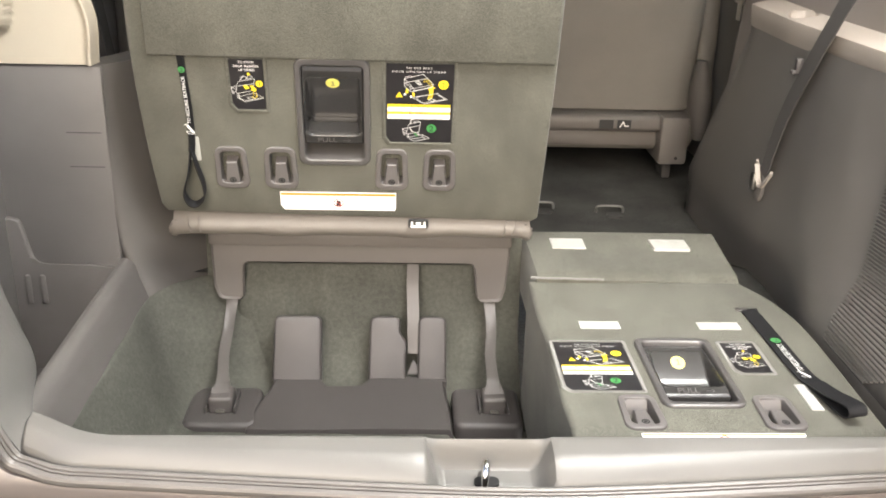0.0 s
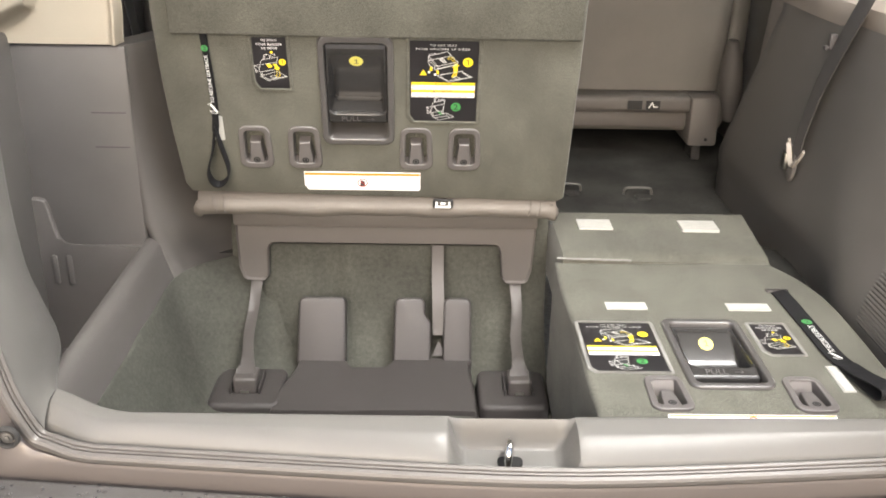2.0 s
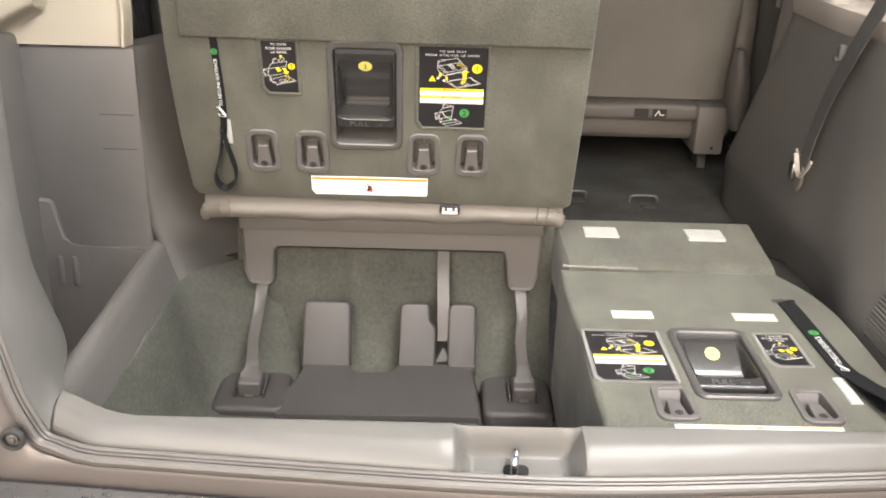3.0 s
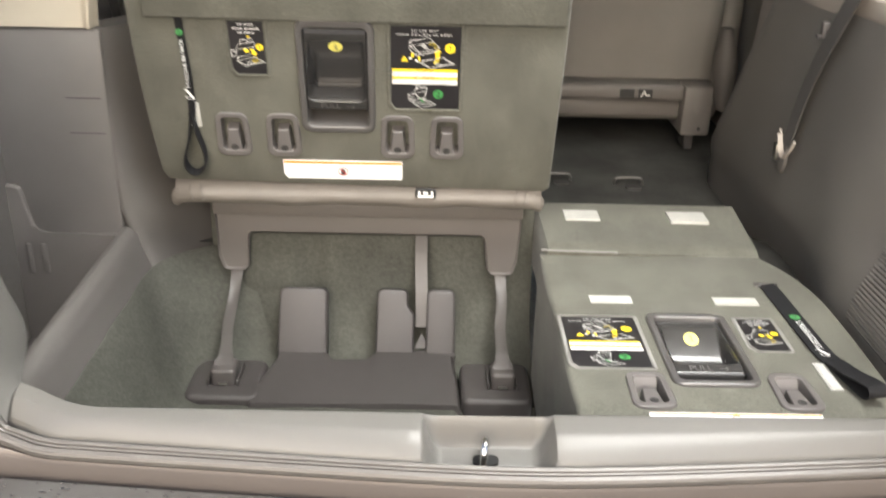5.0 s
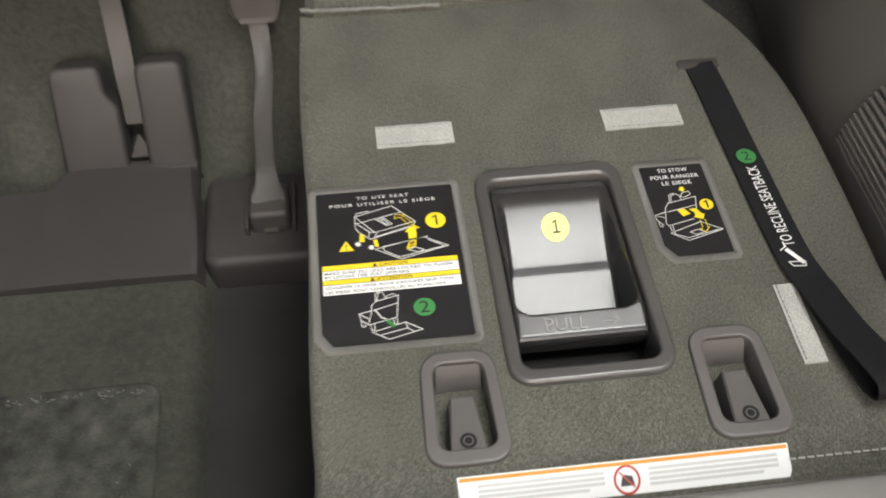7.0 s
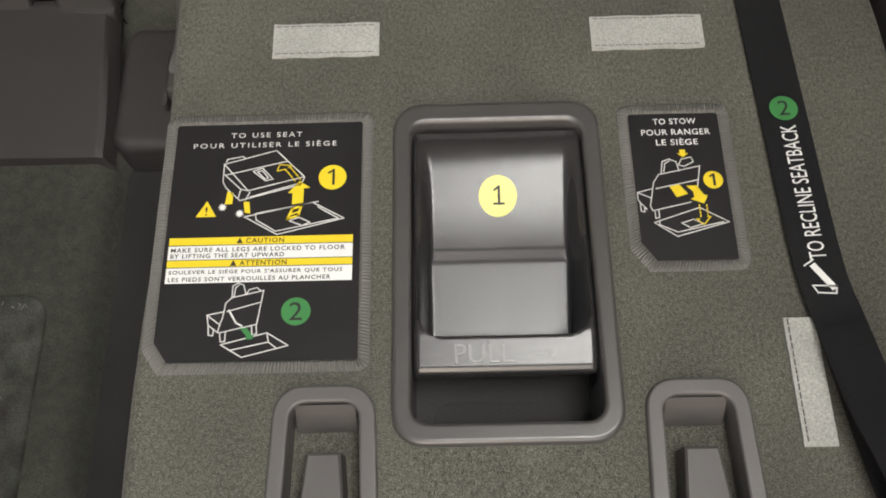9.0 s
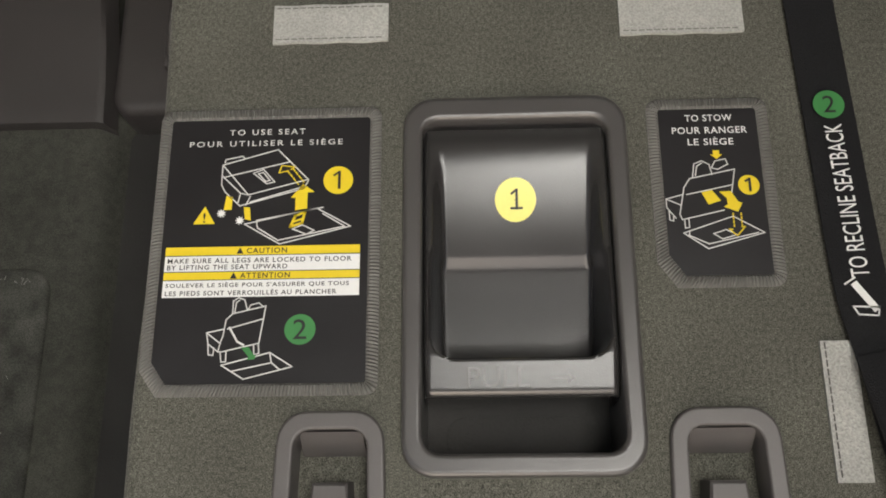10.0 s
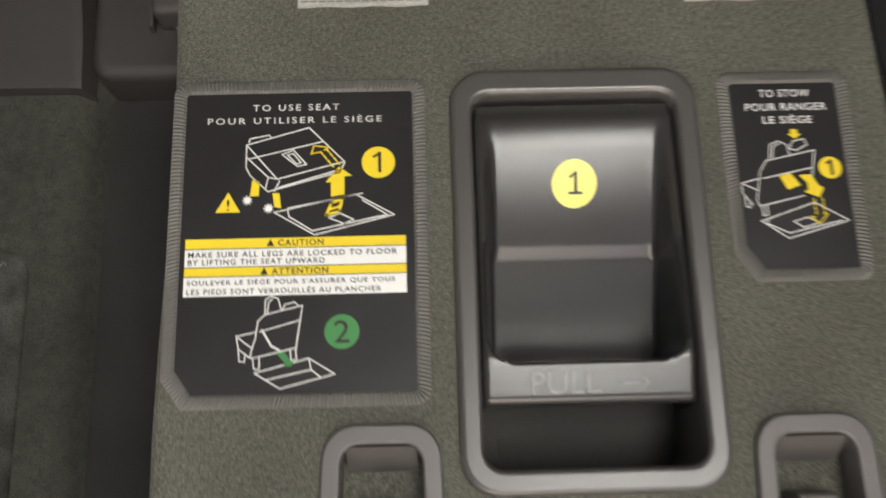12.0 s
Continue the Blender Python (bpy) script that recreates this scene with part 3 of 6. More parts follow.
    stroke(bm, P((0.36, 0.755), (0.52, 0.728), (0.495, 0.863), (0.32, 0.892)), t, PRINT)
    stroke(bm, P((0.36, 0.755), (0.33, 0.777), (0.32, 0.835), (0.31, 0.856), (0.30, 0.892), (0.32, 0.892)), t, PRINT)
    stroke(bm, P((0.34, 0.81), (0.51, 0.775)), t, PRINT)
    stroke(bm, P((0.36, 0.755), (0.36, 0.708), (0.385, 0.696), (0.415, 0.704), (0.43, 0.741)), t, PRINT)
    stroke(bm, P((0.37, 0.752), (0.375, 0.715), (0.39, 0.705)), t, PRINT)
    stroke(bm, P((0.435, 0.741), (0.445, 0.724), (0.485, 0.716), (0.507, 0.731)), t, PRINT)
    stroke(bm, P((0.32, 0.811), (0.24, 0.823), (0.25, 0.863), (0.30, 0.892)), t, PRINT)
    stroke(bm, P((0.24, 0.823), (0.31, 0.863)), t, PRINT)
    stroke(bm, P((0.25, 0.863), (0.255, 0.902), (0.277, 0.904), (0.28, 0.878)), t, PRINT)
    stroke(bm, P((0.312, 0.896), (0.318, 0.928), (0.34, 0.928), (0.34, 0.890)), t, PRINT)
    stroke(bm, P((0.47, 0.869), (0.475, 0.904), (0.498, 0.899), (0.493, 0.866)), t, PRINT)
    stroke(bm, P((0.35, 0.806), (0.39, 0.856), (0.42, 0.868)), t * 1.6, PRINT)
    part("seat_drawing", bm, LINE, plate, "white line drawing", smooth=0)
    bm = bmesh.new()
    stroke(bm, P((0.32, 0.94), (0.55, 0.897), (0.66, 0.948), (0.43, 0.99)), t, PRINT, True)
    stroke(bm, P((0.37, 0.962), (0.56, 0.933), (0.60, 0.957)), t, PRINT)
    stroke(bm, P((0.55, 0.897), (0.56, 0.933)), t, PRINT)
    part("floor_drawing", bm, LINE, plate, "white line drawing", smooth=0)
    bm = bmesh.new()
    flat(bm, P((0.41, 0.878), (0.445, 0.875), (0.475, 0.905), (0.487, 0.902), (0.478, 0.921), (0.44, 0.922), (0.45, 0.912)), PRINT + 0.0002)
    part("green_arrow", bm, GREEN, plate, smooth=0)
    return plate


def stow_label(parent, x0, y1, w=0.050, h=0.088, sewn=False):
    x1, y0 = x0 + w, y1 - h
    plate = label_plate(parent, x0 - 0.002, x1 - 0.002, y0, y1 - 0.003, "stow_label", "small black instruction label on how to stow the seat", sewn)

    def P(*uv):
        return [(x0 + (0.03 + 1.08 * u) * w, y1 - (0.92 * v - 0.01) * h) for u, v in uv]

    for txt, v, ww in (("TO STOW", 0.082, 0.0237), ("POUR RANGER", 0.158, 0.0378), ("LE SIÈGE", 0.224, 0.0229)):
        lettering(txt, x0 + 0.47 * w, y1 - v * h, 0.0037 if v < 0.2 else 0.0046, ww, WHITE, plate, PRINT, bold=0.01, spacing=1.1)
    t = 0.00055
    bm = bmesh.new()
    stroke(bm, P((0.17, 0.50), (0.61, 0.443), (0.53, 0.682)), t, PRINT)
    stroke(bm, P((0.13, 0.602), (0.57, 0.545)), t, PRINT)
    stroke(bm, P((0.17, 0.50), (0.11, 0.557), (0.07, 0.67), (0.05, 0.727), (0.07, 0.761), (0.47, 0.705)), t, PRINT)
    stroke(bm, P((0.20, 0.495), (0.225, 0.405), (0.30, 0.386), (0.37, 0.409), (0.39, 0.475)), t, PRINT)
    stroke(bm, P((0.23, 0.48), (0.25, 0.42), (0.30, 0.40)), t, PRINT)
    stroke(bm, P((0.39, 0.432), (0.43, 0.388), (0.53, 0.375), (0.55, 0.41), (0.45, 0.443)), t, PRINT, True)
    stroke(bm, P((0.09, 0.602), (-0.07, 0.628), (-0.07, 0.682), (0.01, 0.75)), t, PRINT)
    stroke(bm, P((-0.07, 0.628), (0.07, 0.67)), t, PRINT)
    stroke(bm, P((-0.05, 0.705), (-0.05, 0.761), (-0.015, 0.768), (-0.01, 0.735)), t, PRINT)
    stroke(bm, P((0.09, 0.768), (0.09, 0.815), (0.13, 0.81), (0.13, 0.76)), t, PRINT)
    part("seat_drawing", bm, LINE, plate, "white line drawing", smooth=0)
    bm = bmesh.new()
    stroke(bm, P((0.07, 0.845), (0.55, 0.745), (0.83, 0.85), (0.29, 0.945)), t, PRINT, True)
    stroke(bm, P((0.13, 0.83), (0.12, 0.86), (0.30, 0.915), (0.77, 0.85)), t, PRINT)
    stroke(bm, P((0.35, 0.852), (0.47, 0.828), (0.57, 0.86), (0.43, 0.886)), t, PRINT, True)
    part("floor_drawing", bm, LINE, plate, "white line drawing", smooth=0)
    bm = bmesh.new()
    flat(bm, P((0.27, 0.591), (0.37, 0.575), (0.45, 0.645), (0.33, 0.67)), PRINT + 0.0002)
    part("yellow_handle", bm, YELLOW, plate, smooth=0)
    bm = bmesh.new()
    flat(bm, P((0.44, 0.588), (0.55, 0.585), (0.61, 0.652), (0.65, 0.662), (0.60, 0.718), (0.47, 0.685), (0.51, 0.67), (0.505, 0.63)), PRINT + 0.0002)
    flat(bm, P((0.42, 0.318), (0.48, 0.318), (0.48, 0.345), (0.51, 0.345), (0.45, 0.375), (0.39, 0.345), (0.42, 0.345)), PRINT)
    for k in range(4):
        for du in (0.0, 0.075):
            stroke(bm, P((0.55 + du, 0.728 + 0.024 * k), (0.55 + du, 0.738 + 0.024 * k)), 0.0007, PRINT + 0.0002)
    stroke(bm, P((0.53, 0.828), (0.50, 0.826), (0.57, 0.868), (0.65, 0.812), (0.62, 0.812)), 0.0007, PRINT + 0.0002)
    part("yellow_arrow", bm, YELLOW, plate, "yellow printed arrow", smooth=0)
    bm = bmesh.new()
    (px, py), = P((0.73, 0.547))
    disc(bm, px, py, 0.0053, PRINT)
    part("number_disc", bm, YELLOW, plate, smooth=0)
    digit_one(px, py, 0.0074, PRINT + 0.0003, plate, 0.18)
    return plate


def strap_print(strap, x, y2, ang, z, length=0.082, cap=0.0088, dot=0.0078):
    """Green numbered disc, white text and a small seat drawing along the strap."""
    a = radians(ang)
    d = Vector((math.cos(a), math.sin(a)))
    n = Vector((-d.y, d.x))
    top = Vector((x, y2))
    bm = bmesh.new()
    disc(bm, top.x, top.y, dot, z)
    part("number_disc", bm, GREEN, strap)
    lettering("2", top.x, top.y, dot * 1.2, dot * 0.77, INK, strap, z + 0.0003, name="disc_number")
    mid = top - d * (0.011 + length / 2)
    lettering("TO RECLINE SEATBACK", mid.x, mid.y, cap, length, WHITE, strap, z, turn=ang)
    low = top - d * (0.011 + length + 0.011)
    bm = bmesh.new()
    stroke(bm, [tuple(low + d * 0.007 + n * 0.003), tuple(low - d * 0.004 - n * 0.004)], 0.0035, z)
    stroke(bm, [tuple(low - d * 0.003 + n * 0.006), tuple(low - d * 0.007 + n * 0.004), tuple(low - d * 0.008 - n * 0.005), tuple(low - d * 0.004 - n * 0.006)], 0.0008, z, True)
    stroke(bm, [tuple(low + d * 0.008 + n * 0.008), tuple(low + d * 0.011 + n * 0.003)], 0.0008, z)
    part("seat_drawing", bm, WHITE, strap)


def warning_strip(parent, x0, x1, y0, y1):
    """White warning label with an orange head bar and a red pictogram."""
    h = y1 - y0
    bm = bmesh.new()
    prism(bm, [(x0 + 0.006, y0), (x1 - 0.002, y0), (x1, y0 + 0.004), (x1, y1), (x0, y1), (x0, y0 + 0.009)], -0.002, 0.0012)
    plate = part("warning_label", bm, WHITE, parent, "white warning label with fine print")
    z = 0.0016
    bm = bmesh.new()
    rect(bm, x0 + 0.001, x1 - 0.001, y1 - 0.16 * h, y1 - 0.001, z)
    part("orange_bar", bm, ORANGE, plate)
    mid = (x0 + x1) / 2
    bm = bmesh.new()
    for a, b in ((x0 + 0.012, mid - 0.014), (mid + 0.014, x1 - 0.008)):
        for k in range(4):
            v = y1 - (0.32 + 0.15 * k) * h
            rect(bm, a, b - (0.01 if k == 3 else 0), v - 0.0009, v + 0.0009, z)
    part("fine_print", bm, FAINT, plate, "unreadable fine print")
    bm = bmesh.new()
    o = [(mid + 0.0084 * math.cos(q), y0 + 0.42 * h + 0.0084 * math.sin(q)) for q in (2 * math.pi * k / 24 for k in range(24))]
    i = [(mid + 0.0070 * math.cos(q), y0 + 0.42 * h + 0.0070 * math.sin(q)) for q in (2 * math.pi * k / 24 for k in range(24))]
    frame_ring(bm, o, i, 0.001, z, 0.0002)
    stroke(bm, ((mid - 0.0042, y0 + 0.42 * h + 0.0042), (mid + 0.0042, y0 + 0.42 * h - 0.0042)), 0.001, z)
    part("red_ring", bm, RED, plate)
    bm = bmesh.new()
    flat(bm, ((mid - 0.0045, y0 + 0.24 * h), (mid + 0.0045, y0 + 0.24 * h), (mid + 0.0035, y0 + 0.52 * h), (mid - 0.0025, y0 + 0.58 * h)), z - 0.0002)
    part("dark_symbol", bm, INK, plate)
    return plate


def tape(parent, x0, x1, y0, y1, z=0.0018, name="hook_tape"):
    """A sewn-on strip of pale hook tape with a slightly frayed edge."""
    bm = bmesh.new()
    n = 14
    top = [(x0 + (x1 - x0) * k / n, y1 + 0.0003 * math.sin(7.3 * k + 40 * x0)) for k in range(n + 1)]
    bot = [(x1 - (x1 - x0) * k / n, y0 + 0.0003 * math.sin(5.1 * k + 30 * x1)) for k in range(n + 1)]
    prism(bm, top + bot, -0.002, z)
    return part(name, bm, VELCRO, parent, "strip of pale hook tape")


# ---- folded seat beside the well ----
def folded_seat():
    seat = thing("folded_seat", "folded third-row seat, gray carpeted back lying level with the sill", "seat", Matrix.Translation((0, 0, 0.76)))
    bm = bmesh.new()
    right = glide([(0.566, 0.925, 0), (0.569, 1.05, 0), (0.572, 1.15, 0), (0.571, 1.25, 0), (0.560, 1.32, 0), (0.542, 1.37, 0), (0.520, 1.41, 0)], 4)
    left = [(0.157 + 0.0015 * math.sin(23 * y), y) for y in steps(1.41, 0.925, 14)]
    outline = [(0.17, 0.921), (0.30, 0.920), (0.45, 0.921)] + [(p.x, p.y) for p in right] + left[:-1] + [(0.155, 0.932)]
    holed(bm, outline, [handle_hole(0.3435, 1.193, 0.1135, 0.192), anchor_hole(0.2537, 1.0322, 0.0525, 0.082), anchor_hole(0.4355, 1.0322, 0.0525, 0.083)], -0.235, 0.0, 0.008, 3)
    # the front edge rolls down behind the sill
    for v in bm.verts:
        if v.co.z > -0.009 and v.co.y < 0.935:
            v.co.z -= (0.9435 - v.co.y) * 0.47
    part("backrest", bm, CARPET, seat, "carpeted seat back, level and facing up")
    bm = bmesh.new()
    xs, ys = steps(0.163, 0.519, 40), steps(1.402, 1.615, 18)

    def lip(x, y):
        q = (y - 1.402) / 0.213
        z = 0.006 * smoothstep(0, 0.10, q) + 0.004 * math.sin(9 * x) * (1 - q) + 0.003
        z -= 0.03 * smoothstep(0.0, 0.02, 0.175 - x)
        return (x + 0.09 * q * max(0.0, x - 0.35) + (0.01 * math.sin(40 * x) * 0.15), y + 0.012 * (1 - q) * math.sin(16 * x + 1) * 0.3, z)

    rows = grid(bm, xs, ys, lip)
    for line in (rows[0], rows[-1], [r[0] for r in rows], [r[-1] for r in rows]):
        down = [bm.verts.new((v.co.x, v.co.y, -0.08)) for v in line]
        for i in range(len(line) - 1):
            bm.faces.new((line[i], line[i + 1], down[i + 1], down[i]))
    part("hinge_flap", bm, CARPET, seat, "carpet flap over the seat hinge")
    # worn, slightly curled corner of the flap
    bm = bmesh.new()
    rng = random.Random(5)
    edge = [Vector((x, 1.401 + 0.0036 * math.sin(16 * x + 1) + rng.uniform(-0.0008, 0.0008), 0.0045 + 0.004 * math.sin(9 * x) + rng.uniform(-0.0005, 0.0008))) for x in steps(0.160, 0.285, 34)]
    tube(bm, edge, 0.0022, 6)
    for x in steps(0.165, 0.28, 40):
        a = Vector((x + rng.uniform(-0.002, 0.002), 1.400, 0.006 + 0.004 * math.sin(9 * x)))
        tube(bm, [a, a + Vector((rng.uniform(-0.003, 0.003), rng.uniform(-0.006, -0.001), rng.uniform(-0.003, 0.002)))], 0.0005, 3)
    part("frayed_edge", bm, CLEAR_EDGE, seat, "worn pale edge of the carpet flap")
    bm = bmesh.new()
    tube(bm, [Vector((x, 0.9235 + 0.001 * math.sin(30 * x), -0.0115)) for x in steps(0.168, 0.562, 40)], 0.0035, 6)
    part("edge_binding", bm, CARPET, seat, "rolled carpet edge")
    for k in range(18):
        bm = bmesh.new()
        x = 0.452 + 0.006 * k
        stroke(bm, ((x, 0.934), (x + 0.0034, 0.9338)), 0.0012, -0.0032)
        part("stitch", bm, VELCRO, seat, smooth=0)
    use_label(seat, 0.1675, 1.1838, 0.101, 0.1372, sewn=True)
    release_handle(seat, 0.3435, 1.193, 0.1135, 0.192)
    stow_label(seat, 0.420, 1.187, 0.048, 0.0905, sewn=True)
    tether_anchor(seat, 0.2537, 1.0322, 0.0525, 0.082)
    tether_anchor(seat, 0.4355, 1.0322, 0.0525, 0.083)
    for x0, x1, y0, y1 in ((0.216, 0.278, 1.229, 1.252), (0.401, 0.466, 1.229, 1.252)):
        tape(seat, x0, x1, y0, y1)
    tape(seat, 0.216, 0.277, 1.527, 1.572, 0.0130)
    tape(seat, 0.402, 0.469, 1.526, 1.572, 0.0130)
    bm = bmesh.new()
    prism(bm, [(0.4835, 1.0625), (0.4835, 0.9975), (0.4998, 0.9975), (0.4995, 1.0625)], -0.002, 0.0018)
    part("hook_tape", bm, VELCRO, seat, "strip of pale hook tape")
    for k in range(15):
        bm = bmesh.new()
        y = 1.0 + 0.0042 * k
        stroke(bm, ((0.4855, y), (0.4855, y + 0.0026)), 0.0007, 0.0022)
        part("tape_stitch", bm, GRAY_WEB, seat, smooth=0)
    for y, xa, xb, n in ((1.2500, 0.218, 0.276, 14), (1.2310, 0.218, 0.276, 14), (1.2500, 0.403, 0.464, 15), (1.2310, 0.403, 0.464, 15)):
        for k in range(n):
            bm = bmesh.new()
            x = xa + (xb - xa) * k / n
            stroke(bm, ((x, y), (x + 0.0025, y)), 0.0006, 0.0022)
            part("tape_stitch", bm, CLEAR_EDGE, seat, smooth=0)
    strip = warning_strip(seat, 0.2435, 0.4525, 0.9245, 0.9435)
    for ob in [strip] + list(strip.children):
        for v in ob.data.vertices:
            v.co.z -= 0.0012 + (0.9435 - v.co.y) * 0.44
    bm = bmesh.new()
    prism(bm, rounded(0.498, 1.300, 0.036, 0.011, 0.003), -0.004, 0.002, 0.001)
    part("strap_slot", bm, PLASTIC_DARK, seat, "slot that the strap comes out of")
    bm = bmesh.new()
    path = glide([(0.498, 1.30, 0.001), (0.499, 1.27, 0.004), (0.5018, 1.18, 0.0045), (0.505, 1.09, 0.005), (0.5105, 1.055, 0.006), (0.516, 1.015, 0.007),
                  (0.521, 0.982, 0.008), (0.5235, 0.968, 0.010), (0.5245, 0.960, 0.017), (0.524, 0.966, 0.025), (0.520, 0.985, 0.023), (0.514, 1.015, 0.016), (0.509, 1.055, 0.009)], 6)
    ribbon(bm, path, (1, 0.06, 0.12), 0.0245, 0.0016)
    strap = part("pull_strap", bm, BLACK_WEB, seat, "black webbing pull strap with a looped end")
    strap_print(strap, 0.5018, 1.1828, 92.0, 0.0068, length=0.080)
    return seat


# ---- upright seat over the well ----
RECLINE = radians(17)
UPRIGHT = Matrix(((1, 0, 0, 0), (0, -math.sin(RECLINE), -math.cos(RECLINE), 1.425), (0, math.cos(RECLINE), -math.sin(RECLINE), 0.90), (0, 0, 0, 1)))


def headrest(parent, cx, base, w, h, d, tilt):
    bm = bmesh.new()
    rings = []
    for k in range(25):
        q = k / 24
        s = 1 - 0.10 * abs(2 * q - 1) ** 9
        t = base + h * q
        rings.append([(cx + x * s, t, -0.035 - d / 2 + tilt * q * h + y * s) for x, y in rounded(0, 0, w * (1 - 0.05 * q), d, d * 0.28, 5)])
    loft(bm, rings, cap=True)
    head = part("headrest", bm, BEIGE_CLOTH, parent, "padded beige cloth headrest", smooth=60)
    for sx in (-0.055, 0.055):
        bm = bmesh.new()
        prism(bm, rounded(cx + sx, -0.05, 0.03, 0.022, 0.008), 0, 0.012, 0.003)
        for v in bm.verts:
            v.co = (v.co.x, base - 0.012 + v.co.z, v.co.y)
        part("post_guide", bm, BEIGE, head)
    return head


def upright_seat():
    seat = thing("upright_seat", "upright third-row seat, gray carpeted back facing the tailgate", "seat", UPRIGHT)
    bm = bmesh.new()
    side_l = glide([(-0.455, -0.02, 0), (-0.461, 0.10, 0), (-0.462, 0.22, 0), (-0.458, 0.33, 0), (-0.447, 0.39, 0), (-0.425, 0.433, 0), (-0.39, 0.451, 0)], 4)
    outline = [(p.x, p.y) for p in side_l] + [(-0.2, 0.453), (0.0, 0.453), (0.155, 0.451), (0.167, 0.443), (0.170, 0.42), (0.172, 0.2), (0.1705, -0.04), (0.160, -0.048), (-0.15, -0.042), (-0.445, -0.036)]
    holes = [handle_hole(-0.1665, 0.255, 0.113, 0.190)] + [anchor_hole(cx, 0.0955, 0.0515, 0.079) for cx in (-0.3315, -0.2535, -0.0762, 0.0005)]
    holed(bm, outline, holes, -0.045, 0.0, 0.006, 2)
    part("backrest", bm, CARPET, seat, "carpeted rear face of the seat back")
    bm = bmesh.new()
    front = [(x * 0.985 - 0.002, y * 0.985 + 0.006) for x, y in outline]
    prism(bm, [(x, y - 0.012) for x, y in front], -0.10, -0.044, 0.0)
    box(bm, -0.395, 0.158, 0.440, 0.461, -0.058, -0.004, 0.009, 3)
    part("seat_cushion_back", bm, BEIGE_CLOTH, seat, "beige cloth front and top of the seat back", smooth=60)
    bm = bmesh.new()
    flap = [(-0.434, 0.256), (-0.15, 0.2535), (0.164, 0.2535), (0.168, 0.257), (0.166, 0.40), (0.163, 0.444), (0.13, 0.447), (-0.385, 0.447), (-0.415, 0.440), (-0.429, 0.42)]
    prism(bm, flap, -0.004, 0.0095, 0.004, 3)
    part("carpet_flap", bm, CARPET, seat, "carpet flap hanging over the upper seat back")
    stow_label(seat, -0.316, 0.251, 0.049, 0.087)
    release_handle(seat, -0.1665, 0.255, 0.113, 0.190, 0.0475)
    use_label(seat, -0.084, 0.2465, 0.100, 0.137)
    for cx in (-0.3315, -0.2535, -0.0762, 0.0005):
        tether_anchor(seat, cx, 0.0955, 0.0515, 0.079)
    warning_strip(seat, -0.2585, -0.069, -0.027, 0.0085)
    bm = bmesh.new()
    path = glide([(-0.388, 0.262, 0.003), (-0.387, 0.22, 0.003), (-0.386, 0.16, 0.003), (-0.388, 0.11, 0.003), (-0.391, 0.085, 0.004)], 6)
    ribbon(bm, path, (1, 0, 0.35), 0.0112, 0.0016)
    loop = glide([(-0.391, 0.095, 0.004), (-0.398, 0.055, 0.011), (-0.409, 0.018, 0.016), (-0.404, -0.004, 0.016), (-0.392, -0.008, 0.015), (-0.379, 0.006, 0.013), (-0.378, 0.03, 0.011), (-0.385, 0.065, 0.009), (-0.390, 0.098, 0.005)], 6)
    ribbon(bm, loop, (0, 0, 1), 0.017, 0.0022)
    strap = part("pull_strap", bm, BLACK_WEB, seat, "black webbing pull strap hanging in a loop")
    strap_print(strap, -0.3875, 0.232, 90.0, 0.0060, 0.082, 0.0050, 0.0052)
    bm = bmesh.new()
    prism(bm, rounded(-0.386, 0.090, 0.016, 0.044, 0.002), -0.002, 0.0012)
    part("hook_tape", bm, VELCRO, seat, "strip of pale hook tape")
    headrest(seat, -0.245, 0.457, 0.205, 0.17, 0.085, -0.1)
    headrest(seat, 0.006, 0.461, 0.162, 0.05, 0.075, -0.1)
    return seat


